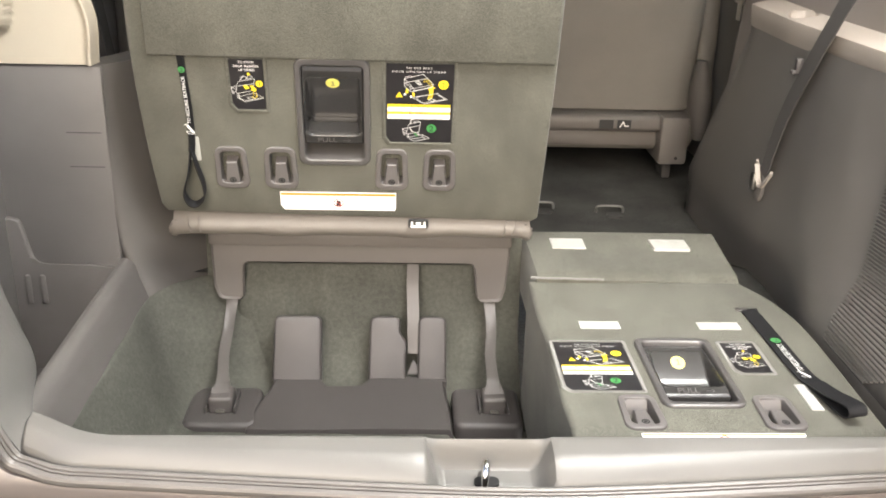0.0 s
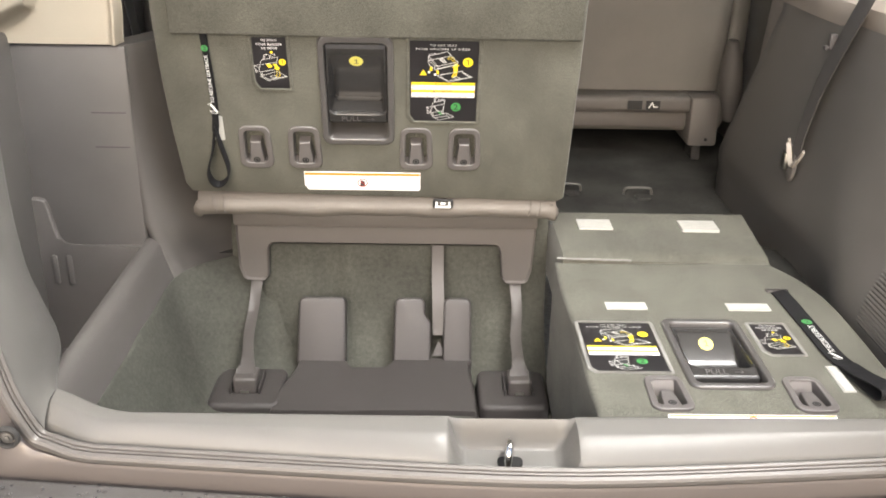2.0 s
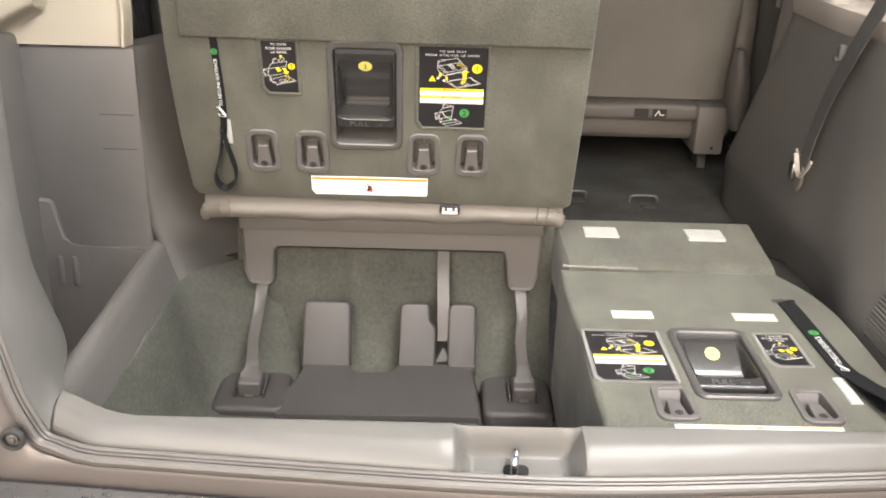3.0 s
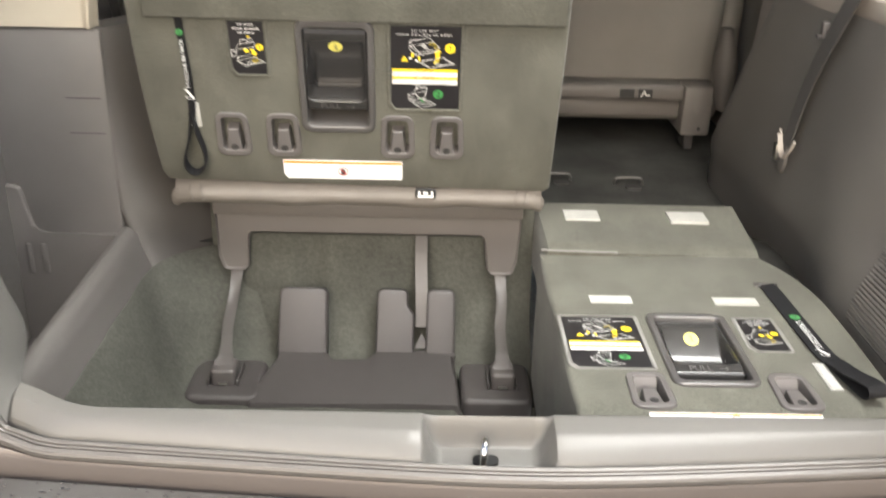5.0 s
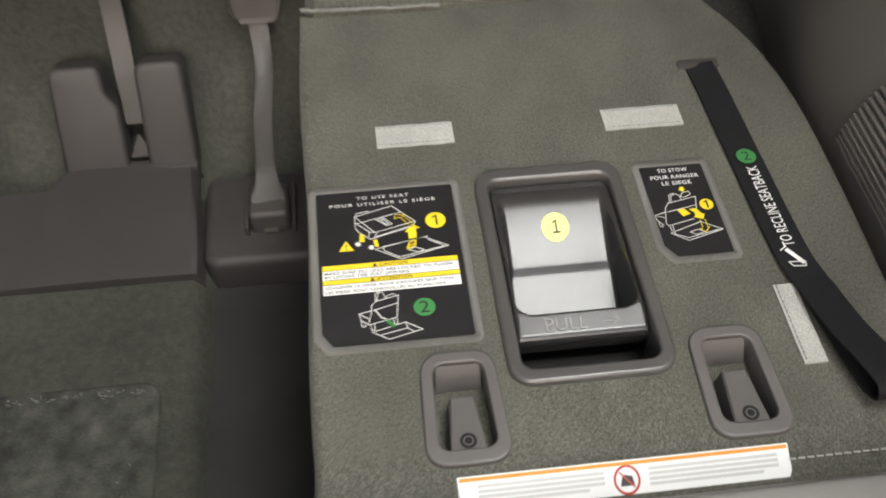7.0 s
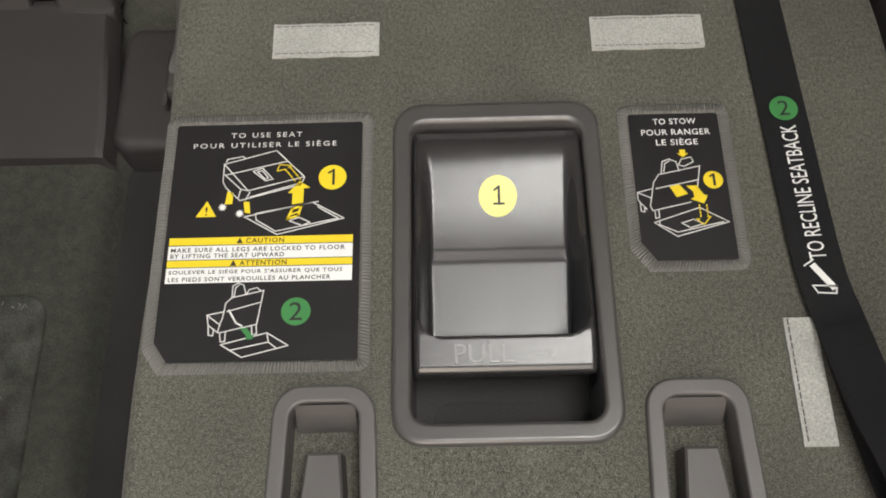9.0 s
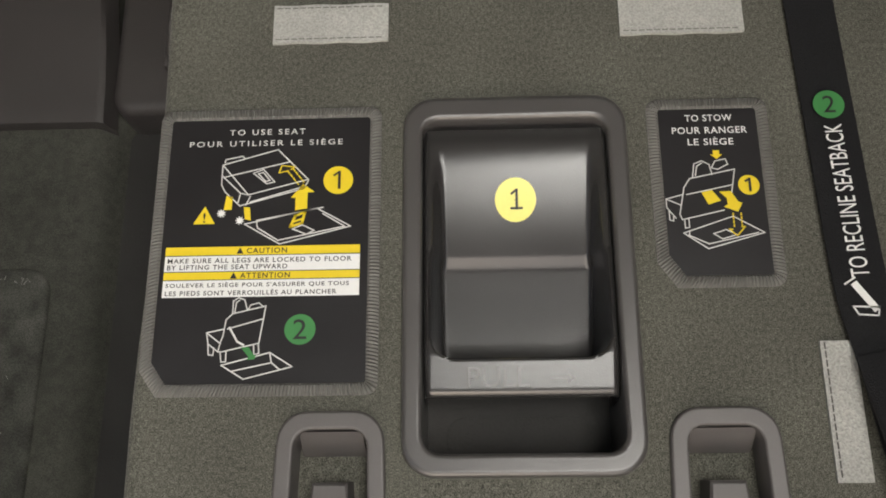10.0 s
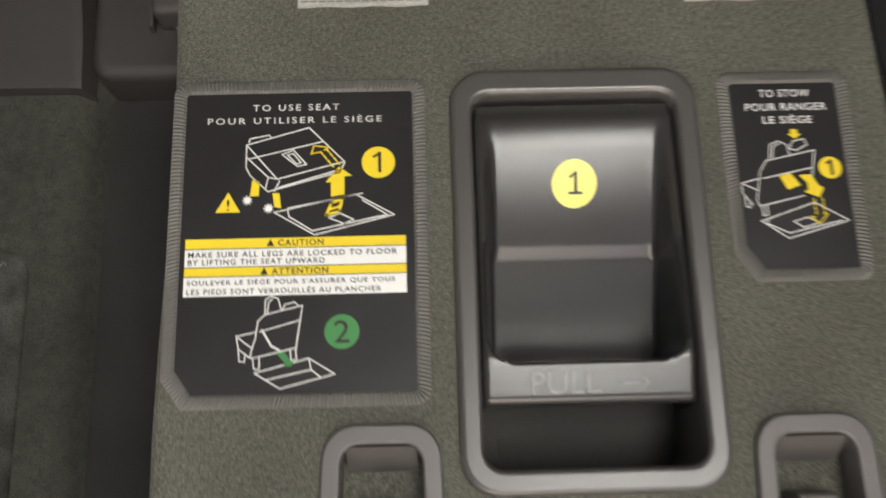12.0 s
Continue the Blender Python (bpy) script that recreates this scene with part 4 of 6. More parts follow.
def seat_base(whole):
    """Cushion, frame and legs, built in the world's axes under the reclined seat."""
    before = set(bpy.data.objects)
    seat = None
    bm = bmesh.new()
    xs = steps(-0.442, 0.160, 40)
    rings = []
    for x in xs:
        e = 1 - 0.35 * (smoothstep(-0.425, -0.442, x) + smoothstep(0.143, 0.160, x))
        w = 0.0015 * math.sin(31 * x) + 0.001 * math.sin(57 * x)
        prof = [(1.452 + 0.01 * (1 - e), 0.855), (1.444 + 0.01 * (1 - e), 0.84), (1.444 + 0.012 * (1 - e), 0.832 + w), (1.450, 0.821 + w), (1.48, 0.815), (1.80, 0.82), (1.85, 0.85), (1.80, 0.90), (1.5, 0.90)]
        rings.append([(x, y, z) for y, z in prof])
    loft(bm, rings, cap=True)
    part("seat_cushion", bm, TAUPE_CLOTH, seat, "taupe underside edge of the cushion", smooth=60)
    for x, s in ((-0.434, -1), (0.148, 1)):
        bm = bmesh.new()
        rings = []
        for k in range(9):
            q = k / 8
            r = 0.010 * math.sin(math.pi * (0.12 + 0.80 * q)) + 0.002 * (k % 2)
            c = (x + s * (0.004 + 0.006 * q), 1.450 + 0.012 * q, 0.846 - 0.034 * q)
            rings.append([(c[0] + r * math.cos(a), c[1] + 0.6 * r * math.sin(a), c[2] + 0.3 * r * math.cos(3 * a)) for a in (2 * math.pi * j / 10 for j in range(10))])
        loft(bm, rings, cap=True)
        part("cushion_corner", bm, TAUPE_CLOTH, seat, "tucked fold of the cushion's corner", smooth=60)
    for k, (x, dx) in enumerate(((-0.418, 0.006), (-0.40, 0.003), (0.118, -0.004), (0.135, -0.006))):
        bm = bmesh.new()
        tube(bm, glide([(x, 1.4505, 0.853), (x + dx * 0.3, 1.4425, 0.841), (x + dx, 1.4450, 0.826)], 4), 0.0014, 6)
        part("fabric_fold", bm, TAUPE_CLOTH, seat, smooth=60)
    # pressed frame with two downturned ends
    bm = bmesh.new()
    out = [(-0.398, 0.812), (-0.398, 0.755), (-0.396, 0.69), (-0.389, 0.670), (-0.383, 0.666), (-0.352, 0.665), (-0.346, 0.671), (-0.344, 0.727), (-0.341, 0.735), (-0.334, 0.7385),
           (0.067, 0.7385), (0.074, 0.735), (0.077, 0.727), (0.083, 0.671), (0.089, 0.664), (0.122, 0.664), (0.128, 0.669), (0.134, 0.69), (0.138, 0.755), (0.138, 0.812)]
    rings = []
    for y, g in ((1.528, 0.003), (1.523, 0.0), (1.56, 0.0)):
        rings.append([(x + (g if x < -0.13 else -g), y, z + (g if z < 0.70 else 0)) for x, z in out])
    loft(bm, rings, cap=True)
    box(bm, -0.399, 0.139, 1.510, 1.56, 0.776, 0.802, 0.004, 2)
    part("cross_frame", bm, PLASTIC, seat, "gray arched cross frame")
    for side, xt, xb in ((-1, -0.367, -0.363), (1, 0.106, 0.104)):
        bm = bmesh.new()
        pts = glide([(xt, 1.546, 0.70), (xt, 1.538, 0.66), (xt + side * 0.002, 1.50, 0.622), (xt - 0.003, 1.445, 0.594), (xb, 1.385, 0.574), (xb, 1.364, 0.564)], 5)
        rings = []
        for i, p in enumerate(pts):
            q = i / (len(pts) - 1)
            w = 0.0095 + 0.0075 * smoothstep(0.70, 1.0, q) + 0.002 * smoothstep(0.35, 0.1, q)
            rings.append([(p.x + a * w, p.y + b * 0.010, p.z + c * 0.010) for a, b, c in ((-1, -0.5, 0.4), (-0.7, -1, -0.2), (0.7, -1, -0.2), (1, -0.5, 0.4), (0.7, 1, 1), (-0.7, 1, 1))])
        loft(bm, rings, cap=True)
        part("leg", bm, LEG, seat, "gray folding leg")
        bm = bmesh.new()
        box(bm, xb - 0.0205, xb + 0.0205, 1.340, 1.385, 0.530, 0.566, 0.006, 3)
        foot = part("leg_foot", bm, LEG, seat, "gray foot latched to the floor")
        bm = bmesh.new()
        box(bm, xb - 0.007, xb + 0.007, 1.337, 1.345, 0.5405, 0.5440)
        part("latch_pin", bm, STEEL, foot)
    bm = bmesh.new()
    pts = glide([(-0.036, 1.545, 0.80), (-0.037, 1.53, 0.70), (-0.035, 1.497, 0.635), (-0.034, 1.482, 0.60), (-0.034, 1.474, 0.582)], 5)
    ribbon(bm, pts, (1, 0, 0), 0.0215, 0.009)
    part("stay", bm, LEG, seat, "flat gray stay between frame and floor")
    bm = bmesh.new()
    o = rounded(0, 0, 0.034, 0.016, 0.004)
    i = rounded(0, 0, 0.026, 0.008, 0.002)
    frame_ring(bm, o, i, 0, 0.004, 0.001)
    prism(bm, rounded(0, 0, 0.012, 0.006, 0.002), 0, 0.003)
    for v in bm.verts:
        v.co = (-0.031 + v.co.x, 1.442 - v.co.z, 0.8485 + v.co.y)
    part("anchor_marker", bm, INK, seat, "small dark child-seat anchor marker")
    bm = bmesh.new()
    for xa, xb, ya, yb in ((-0.013, 0.013, -0.0065, -0.0035), (-0.012, -0.009, -0.0035, 0.004), (0.009, 0.012, -0.0035, 0.004), (-0.004, 0.004, -0.001, 0.003)):
        prism(bm, [(xa, ya), (xb, ya), (xb, yb), (xa, yb)], 0.001, 0.0046)
    for v in bm.verts:
        v.co = (-0.031 + v.co.x, 1.442 - v.co.z, 0.8485 + v.co.y)
    part("marker_print", bm, LINE, seat)
    for ob in set(bpy.data.objects) - before:
        if ob.parent is None:
            ob.parent = whole
            ob.matrix_parent_inverse = UPRIGHT.inverted()


# ---- cargo well ----
def build_well():
    # carpet: one sheet that lines floor, front and left side
    bm = bmesh.new()

    def lining(x, s):
        # s runs from the rear wall forward along the floor and up the front wall
        if s < 0.5:
            y, z = 0.93 + s, 0.495
        else:
            a = (s - 0.5)
            y, z = 1.43 + 0.115 * smoothstep(0, 0.16, a) + 0.02 * smoothstep(0.1, 0.36, a), 0.495 + 0.012 * smoothstep(0, 0.05, a) + 0.31 * smoothstep(0.02, 0.36, a)
        if s > 0.5:
            # three shallow panels moulded into the front wall
            for xa, xb in ((-0.36, -0.262), (-0.206, -0.05), (-0.018, 0.075)):
                y -= 0.013 * smoothstep(xa - 0.018, xa + 0.008, x) * smoothstep(xb + 0.018, xb - 0.008, x) * smoothstep(0.535, 0.60, z)
        z += 0.03 * smoothstep(1.36, 1.30, y) - 0.055 * smoothstep(0.025, 0.05, x) * smoothstep(1.325, 1.30, y)
        z += 0.0025 * noise.noise((x * 9, y * 9, z * 9))
        # the front wall stops short of the wheel housing
        left = -0.545 + 0.132 * smoothstep(0.60, 0.68, z)
        return (x if x > -0.36 else -0.36 + (x + 0.36) * (-0.36 - left) / 0.185, y, z)

    grid(bm, steps(-0.545, 0.1645, 60), steps(0, 0.86, 70), lining)
    structure("floor", bm, CARPET_WELL_SHADED, "gray-green carpet lining the seat well", "floor", smooth=70)
    bm = bmesh.new()
    prof = [(-0.4985, 0.700), (-0.496, 0.697), (-0.484, 0.666), (-0.464, 0.620), (-0.447, 0.572), (-0.427, 0.536), (-0.385, 0.518), (-0.30, 0.505)]

    def side(q, v):
        # along the side wall, then round the front corner of the well
        a = min(int(v), len(prof) - 2)
        f = v - a
        x, z = [prof[a][k] * (1 - f) + prof[a + 1][k] * f for k in (0, 1)]
        front = 1.44 + 0.115 * min(1.0, max(0.0, (z - 0.51) / 0.19)) ** 0.6
        r = 0.13
        if q < 0.6:
            y = 0.925 + (front - r - 0.925) * q / 0.6
            x += 0.03 * smoothstep(1.0, 0.92, y)
        else:
            turn = (q - 0.6) / 0.4 * math.pi / 2
            x, y = x + r * (1 - math.cos(turn)), front - r + r * math.sin(turn) + 0.012 * smoothstep(0.85, 1.0, q)
        x += 0.002 * noise.noise((y * 14, z * 14, 3))
        return (x, y, z + 0.002 * noise.noise((y * 9, z * 9, 7)) + 0.004 * noise.noise((y * 5, 1, 1)) * (v < 1))

    grid(bm, steps(0.0, 1.0, 50), steps(0, len(prof) - 1, 24), side)
    structure("side_carpet", bm, CARPET_WELL_SHADED, "gray-green carpet curving up the side of the well", "carpet", smooth=70)
    # step on the floor
    bm = bmesh.new()
    prism(bm, rounded(-0.20, 1.06, 0.40, 0.24, 0.02), 0.515, 0.5285, 0.004, 3)
    structure("floor_pad", bm, SCUFFED, "scuffed raised pad on the well floor", "floor pad")
    rng = random.Random(11)
    bm = bmesh.new()
    for _ in range(260):
        edge = rng.random() < 0.45
        x = rng.uniform(-0.385, -0.015)
        y = 1.172 - abs(rng.gauss(0, 0.004)) if edge else rng.uniform(0.95, 1.17)
        if not edge and noise.noise((x * 16, y * 16, 2.0)) < 0.12:
            continue
        a, ln = rng.uniform(0, math.pi), rng.uniform(0.0006, 0.0042)
        stroke(bm, ((x, y), (x + ln * math.cos(a), y + ln * math.sin(a))), rng.uniform(0.0004, 0.0011), 0.5289)
    tagged(finish(bm, "scuff_marks", FAINT_DUST, None, 0), "pale scuffs and lint on the floor pad", "scuffs", kind="stuff")
    # the folded seat's shade on this floor is put into its colour
    bm = bmesh.new()
    prism(bm, rounded(0.096, 1.118, 0.118, 0.376, 0.006), 0.46, 0.497, 0.003)
    structure("slot_floor", bm, SLOT, "slot floor beside the folded seat, its shade put in as near-black", "floor")
    # tray with pads
    tray = thing("floor_tray", "dark gray plastic tray with upright pads on the well floor", "tray", kind="structure")
    bm = bmesh.new()

    def plate(u, v):
        # u across, v from the foot of the pads to the rounded front edge
        xl, xr = -0.289 - 0.030 * smoothstep(0.05, 0.8, v), 0.025 + 0.008 * smoothstep(0.0, 0.8, v)
        x = xl + (xr - xl) * u
        back = 1.450 - 0.03 * smoothstep(-0.206, -0.186, x) * smoothstep(-0.108, -0.130, x)
        y = back + (1.297 - back) * min(1.0, v / 0.92)
        z = 0.548 - 0.014 * min(1.0, v / 0.9) - 0.030 * max(0.0, (v - 0.9) / 0.1) ** 1.6 - 0.02 * smoothstep(0.03, 0.0, v)
        rim = min(u, 1 - u) * (xr - xl)
        return (x, y, z - 0.018 * smoothstep(0.009, 0.0, rim) ** 2 + 0.0012 * math.sin(19 * x + 3))

    grid(bm, [0.0, 0.008, 0.016, 0.026] + steps(0.04, 0.96, 46) + [0.974, 0.984, 0.992, 1.0], [0.0, 0.02, 0.04] + steps(0.08, 0.88, 16) + [0.91, 0.94, 0.97, 1.0], plate)
    part("tray_plate", bm, PLASTIC_TRAY, tray, "flat front plate of the tray")
    for x0, x1 in ((-0.287, -0.201), (-0.114, -0.048), (-0.026, 0.025)):
        bm = bmesh.new()
        if x0 == -0.114:
            # its inner edge is cut back where the stay passes
            shape = [(-0.071 + 0.012 * math.cos(q), 0.1065 + 0.012 * math.sin(q)) for q in steps(0, math.pi / 2, 4)]
            shape += [(-0.1015 - 0.012 * math.sin(q), 0.1065 + 0.012 * math.cos(q)) for q in steps(0, math.pi / 2, 4)]
            shape += [(-0.116, 0.0), (-0.115, -0.006), (-0.0485, -0.006), (-0.0475, 0.0), (-0.0475, 0.071), (-0.0495, 0.076), (-0.0565, 0.085), (-0.059, 0.090)]
        else:
            shape = rounded((x0 + x1) / 2, 0.0555, x1 - x0, 0.126, 0.012, 5, 0.05)
        prism(bm, shape, -0.02, 0.012, 0.005, 3)
        for f in list(bm.faces):
            if len(f.verts) > 4:
                bmesh.ops.triangulate(bm, faces=[f])
        tip = Matrix.Translation((0, 1.449, 0.537)) @ Matrix.Rotation(radians(64), 4, "X")
        bmesh.ops.transform(bm, matrix=tip, verts=bm.verts)
        part("pad", bm, PLASTIC_TRAY, tray, "upright rounded pad")
    bm = bmesh.new()
    box(bm, -0.112, 0.026, 1.435, 1.452, 0.530, 0.548, 0.004)
    part("pad_foot", bm, PLASTIC_TRAY, tray)
    bm = bmesh.new()
    flat(bm, ((-0.046, 0.0), (-0.020, 0.0), (-0.034, 0.026)), 0)
    for v in bm.verts:
        v.co = (v.co.x, 1.452 + v.co.y * 0.5, 0.551 + v.co.y * 0.9)
    part("stay_wedge", bm, PLASTIC_TRAY, tray, "small wedge at the foot of the stay")
    for x0, x1 in ((-0.424, -0.300), (0.034, 0.152)):
        bm = bmesh.new()
        xc = -0.363 if x0 < 0 else 0.104
        prism(bm, rounded((x0 + x1) / 2, 1.366, x1 - x0, 0.124, 0.016, 5), 0.49, 0.538, 0.009, 3)
        for a in (-0.0262, 0.0222):
            box(bm, xc + a, xc + a + 0.004, 1.338, 1.40, 0.53, 0.549, 0.0015)
        part("hinge_housing", bm, PLASTIC_TRAY, tray, "plastic housing round the leg foot")
    # thin dark strip in place of a crease's shade
    bm = bmesh.new()
    prism(bm, rounded(-0.157, 1.505, 0.03, 0.0035, 0.0016), 0, 0.008)
    for v in bm.verts:
        v.co = (v.co.x, 1.538 - v.co.z, 0.580 + (v.co.y - 1.505))
    structure("carpet_slit", bm, CARPET_DARK, "short dark strip for the shade of a crease in the well carpet", "slit")


# ---- sill, seals, bumper ----
def bow(x):
    return 0.09 * (math.hypot(x - 0.1, 0.12) - 0.12)


PILLAR_OUTER = [(-0.5046, 0.899, 0.760), (-0.516, 0.896, 0.79), (-0.525, 0.895, 0.818), (-0.531, 0.895, 0.848), (-0.541, 0.897, 0.895), (-0.562, 0.905, 0.97), (-0.588, 0.93, 1.14), (-0.63, 1.04, 1.72)]
PILLAR_INNER = [(-0.5046, 0.947, 0.781), (-0.516, 0.985, 0.787), (-0.527, 1.03, 0.792), (-0.537, 1.05, 0.815), (-0.551, 1.05, 0.86), (-0.566, 1.05, 0.93), (-0.574, 1.06, 1.11), (-0.60, 1.15, 1.72)]


def build_sill():
    bm = bmesh.new()
    xs = sorted(set([-0.53, -0.5038] + steps(-0.502, 0.66, 59) + [-0.032, -0.026, -0.018, -0.004, 0.0, 0.096, 0.1, 0.114, 0.122, 0.128]))
    ys = steps(0.0, 1.0, 44)

    def top(x, q):
        # q: 0 at the outer edge, 1 at the foot of the inner wall
        turn = smoothstep(-0.44, -0.515, x)
        y_out = 0.844 + bow(x) + 0.018 * turn
        y_in = 0.912 + 0.040 * smoothstep(-0.40, -0.520, x)
        if q < 0.75:
            y = y_out + (y_in - y_out) * q / 0.75
            z = 0.752 + 0.022 * math.sin(math.pi / 2 * min(1.0, q / 0.38)) ** 0.9 + 0.004 * smoothstep(0.2, 0.7, q) - 0.006 * smoothstep(0.68, 0.75, q) ** 2
        else:
            a = (q - 0.75) / 0.25
            y, z = y_in + 0.012 * math.sin(min(1, a * 3) * math.pi / 2), 0.772 - 0.29 * a ** 1.3
        z += 0.009 * turn - (0.03 if x < -0.504 else 0) - (0.012 if q == 0 else 0)
        d = 0.042 * smoothstep(0.9115, 0.900, y) if y < 0.912 else 0
        span = smoothstep(-0.032, -0.012, x) * smoothstep(0.124, 0.102, x)
        z -= d * span
        return (x, y, z)

    grid(bm, xs, ys, top)
    structure("sill", bm, PLASTIC_SILL, "light gray plastic tailgate sill plate with a latch recess", "sill", smooth=50)
    # ridged seal and painted flange, running along the sill and up the pillar
    line = [Vector((x, 0.843 + bow(x), 0.752)) for x in steps(0.66, -0.44, 44)]
    line += glide([(-0.462, 0.8865, 0.7525), (-0.485, 0.894, 0.755)] + PILLAR_OUTER, 6)
    seal_section = ((0.0, -0.006), (0.0005, 0.001), (0.003, 0.0032), (0.0065, 0.0032), (0.0078, 0.0006), (0.0088, 0.0026), (0.0108, 0.0026), (0.0118, 0.0002), (0.0135, 0.0034), (0.0185, 0.0036), (0.0212, 0.001), (0.0218, -0.006), (0.018, -0.012))
    seal_rows, flange_rows = [], []
    for i, p in enumerate(line):
        w = smoothstep(-0.45, -0.53, p.x)
        d = (line[min(i + 1, len(line) - 1)] - line[max(i - 1, 0)]).normalized()
        out = Vector((-0.62 * w, -0.9 + 0.12 * w, -0.43 * (1 - w)))
        out = (out - d * out.dot(d)).normalized()
        up = d.cross(out)
        if up.dot(Vector((0.4, -0.5, 0.7))) < 0:
            up = -up
        seal_rows.append([p + out * a + up * b for a, b in seal_section])
        e = p + out * 0.0205 - up * 0.009
        sill_low = [e, e + Vector((0, -0.003, 0.0015)), e + Vector((0, -0.0045, -0.003)), e + Vector((0, 0.001, -0.028)), e + Vector((0, 0.003, -0.13))]
        side_low = [e, e + Vector((-0.004, -0.004, 0)), e + Vector((-0.016, -0.010, -0.012)), e + Vector((-0.06, -0.006, -0.03)), e + Vector((-0.17, 0.02, -0.06))]
        flange_rows.append([a.lerp(b, w) for a, b in zip(sill_low, side_low)])
    bm = bmesh.new()
    loft(bm, seal_rows, close=False)
    structure("seal", bm, SEAL, "ridged gray rubber tailgate seal", "seal", smooth=30)
    bm = bmesh.new()
    loft(bm, flange_rows, close=False)
    structure("flange", bm, PAINT, "taupe painted body flange round the tailgate opening", "flange", smooth=40)
    bm = bmesh.new()
    rings = []
    for x in steps(-0.95, 0.95, 60):
        b = 0.35 * max(0, abs(x) - 0.2) ** 2
        rings.append([(x, 0.824 + bow(x), 0.60), (x, 0.824 + bow(x), 0.708), (x, 0.815 + bow(x), 0.712), (x, 0.70 + b, 0.706), (x, 0.66 + b, 0.694), (x, 0.645 + b, 0.665), (x, 0.64 + b, 0.42), (x, 0.68 + b, 0.34)])
    loft(bm, rings, close=False)
    bumper = structure("bumper", bm, BUMPER, "black textured bumper top, wet with rain drops", "bumper", smooth=40)
    for k in range(15):
        x = -0.63 + 0.09 * k
        bm = bmesh.new()
        b = 0.35 * max(0, abs(x) - 0.2) ** 2
        prism(bm, rounded(x, 0.755 + 0.75 * b, 0.074, 0.085, 0.012), 0.703, 0.7125, 0.003)
        part("tread_block", bm, BUMPER, bumper)
    # drops
    rng = random.Random(4)
    bm = bmesh.new()
    for _ in range(420):
        x = rng.uniform(-0.6, 0.7)
        b = 0.35 * max(0, abs(x) - 0.2) ** 2
        y = 0.818 + bow(x) - abs(rng.gauss(0, 0.05))
        if y < 0.69 + b:
            continue
        r = rng.uniform(0.0007, 0.0026)
        made = bmesh.ops.create_icosphere(bm, subdivisions=1, radius=r)["verts"]
        for v in made:
            v.co = (x + v.co.x * rng.uniform(0.95, 1.05) * 1.2, y + v.co.y, 0.7122 + max(0, v.co.z) * 0.7)
    tagged(finish(bm, "water_drops", WATER, None, 80), "scattered rain drops on the bumper", "water", kind="stuff")
    # striker
    st = thing("striker", "chromed tailgate striker loop in the sill recess", "striker")
    bm = bmesh.new()
    pts = glide([(0.044, 0.895, 0.725), (0.044, 0.894, 0.744), (0.043, 0.888, 0.756), (0.042, 0.876, 0.756), (0.041, 0.869, 0.746), (0.041, 0.869, 0.725)], 5)
    tube(bm, pts, 0.0048, 10)
    part("loop", bm, CHROME, st, "bright chromed wire loop", smooth=60)
    bm = bmesh.new()
    prism(bm, rounded(0.044, 0.879, 0.030, 0.019, 0.008), 0.725, 0.7345, 0.0)
    part("opening", bm, HOLE, st, "dark opening round the loop")
    # left corner stop
    bo = thing("bump_stop", "dark rubber stop with a screw at the corner of the opening", "stop")

    def facing(bm):
        for v in bm.verts:
            v.co = (-0.532 + v.co.x, 0.866 - v.co.z, 0.772 + v.co.y)

    bm = bmesh.new()
    loft(bm, [[(r * math.cos(a), r * math.sin(a), z) for a in (2 * math.pi * k / 24 for k in range(24))] for r, z in ((0.0145, 0.0), (0.0142, 0.004), (0.0125, 0.0065), (0.0105, 0.0062), (0.0092, 0.003), (0.0088, 0.0005))])
    facing(bm)
    part("stop", bm, SLOT, bo, "dark rubber ring", smooth=70)
    bm = bmesh.new()
    prism(bm, [(0.0072 * math.cos(2 * math.pi * k / 20), 0.0072 * math.sin(2 * math.pi * k / 20)) for k in range(20)], 0.0, 0.004, 0.0015)
    prism(bm, [(0.0042 * math.cos(2 * math.pi * k / 6), 0.0042 * math.sin(2 * math.pi * k / 6)) for k in range(6)], 0.003, 0.0062, 0.0006)
    facing(bm)
    part("screw", bm, DULL_STEEL, bo, "dull steel screw")


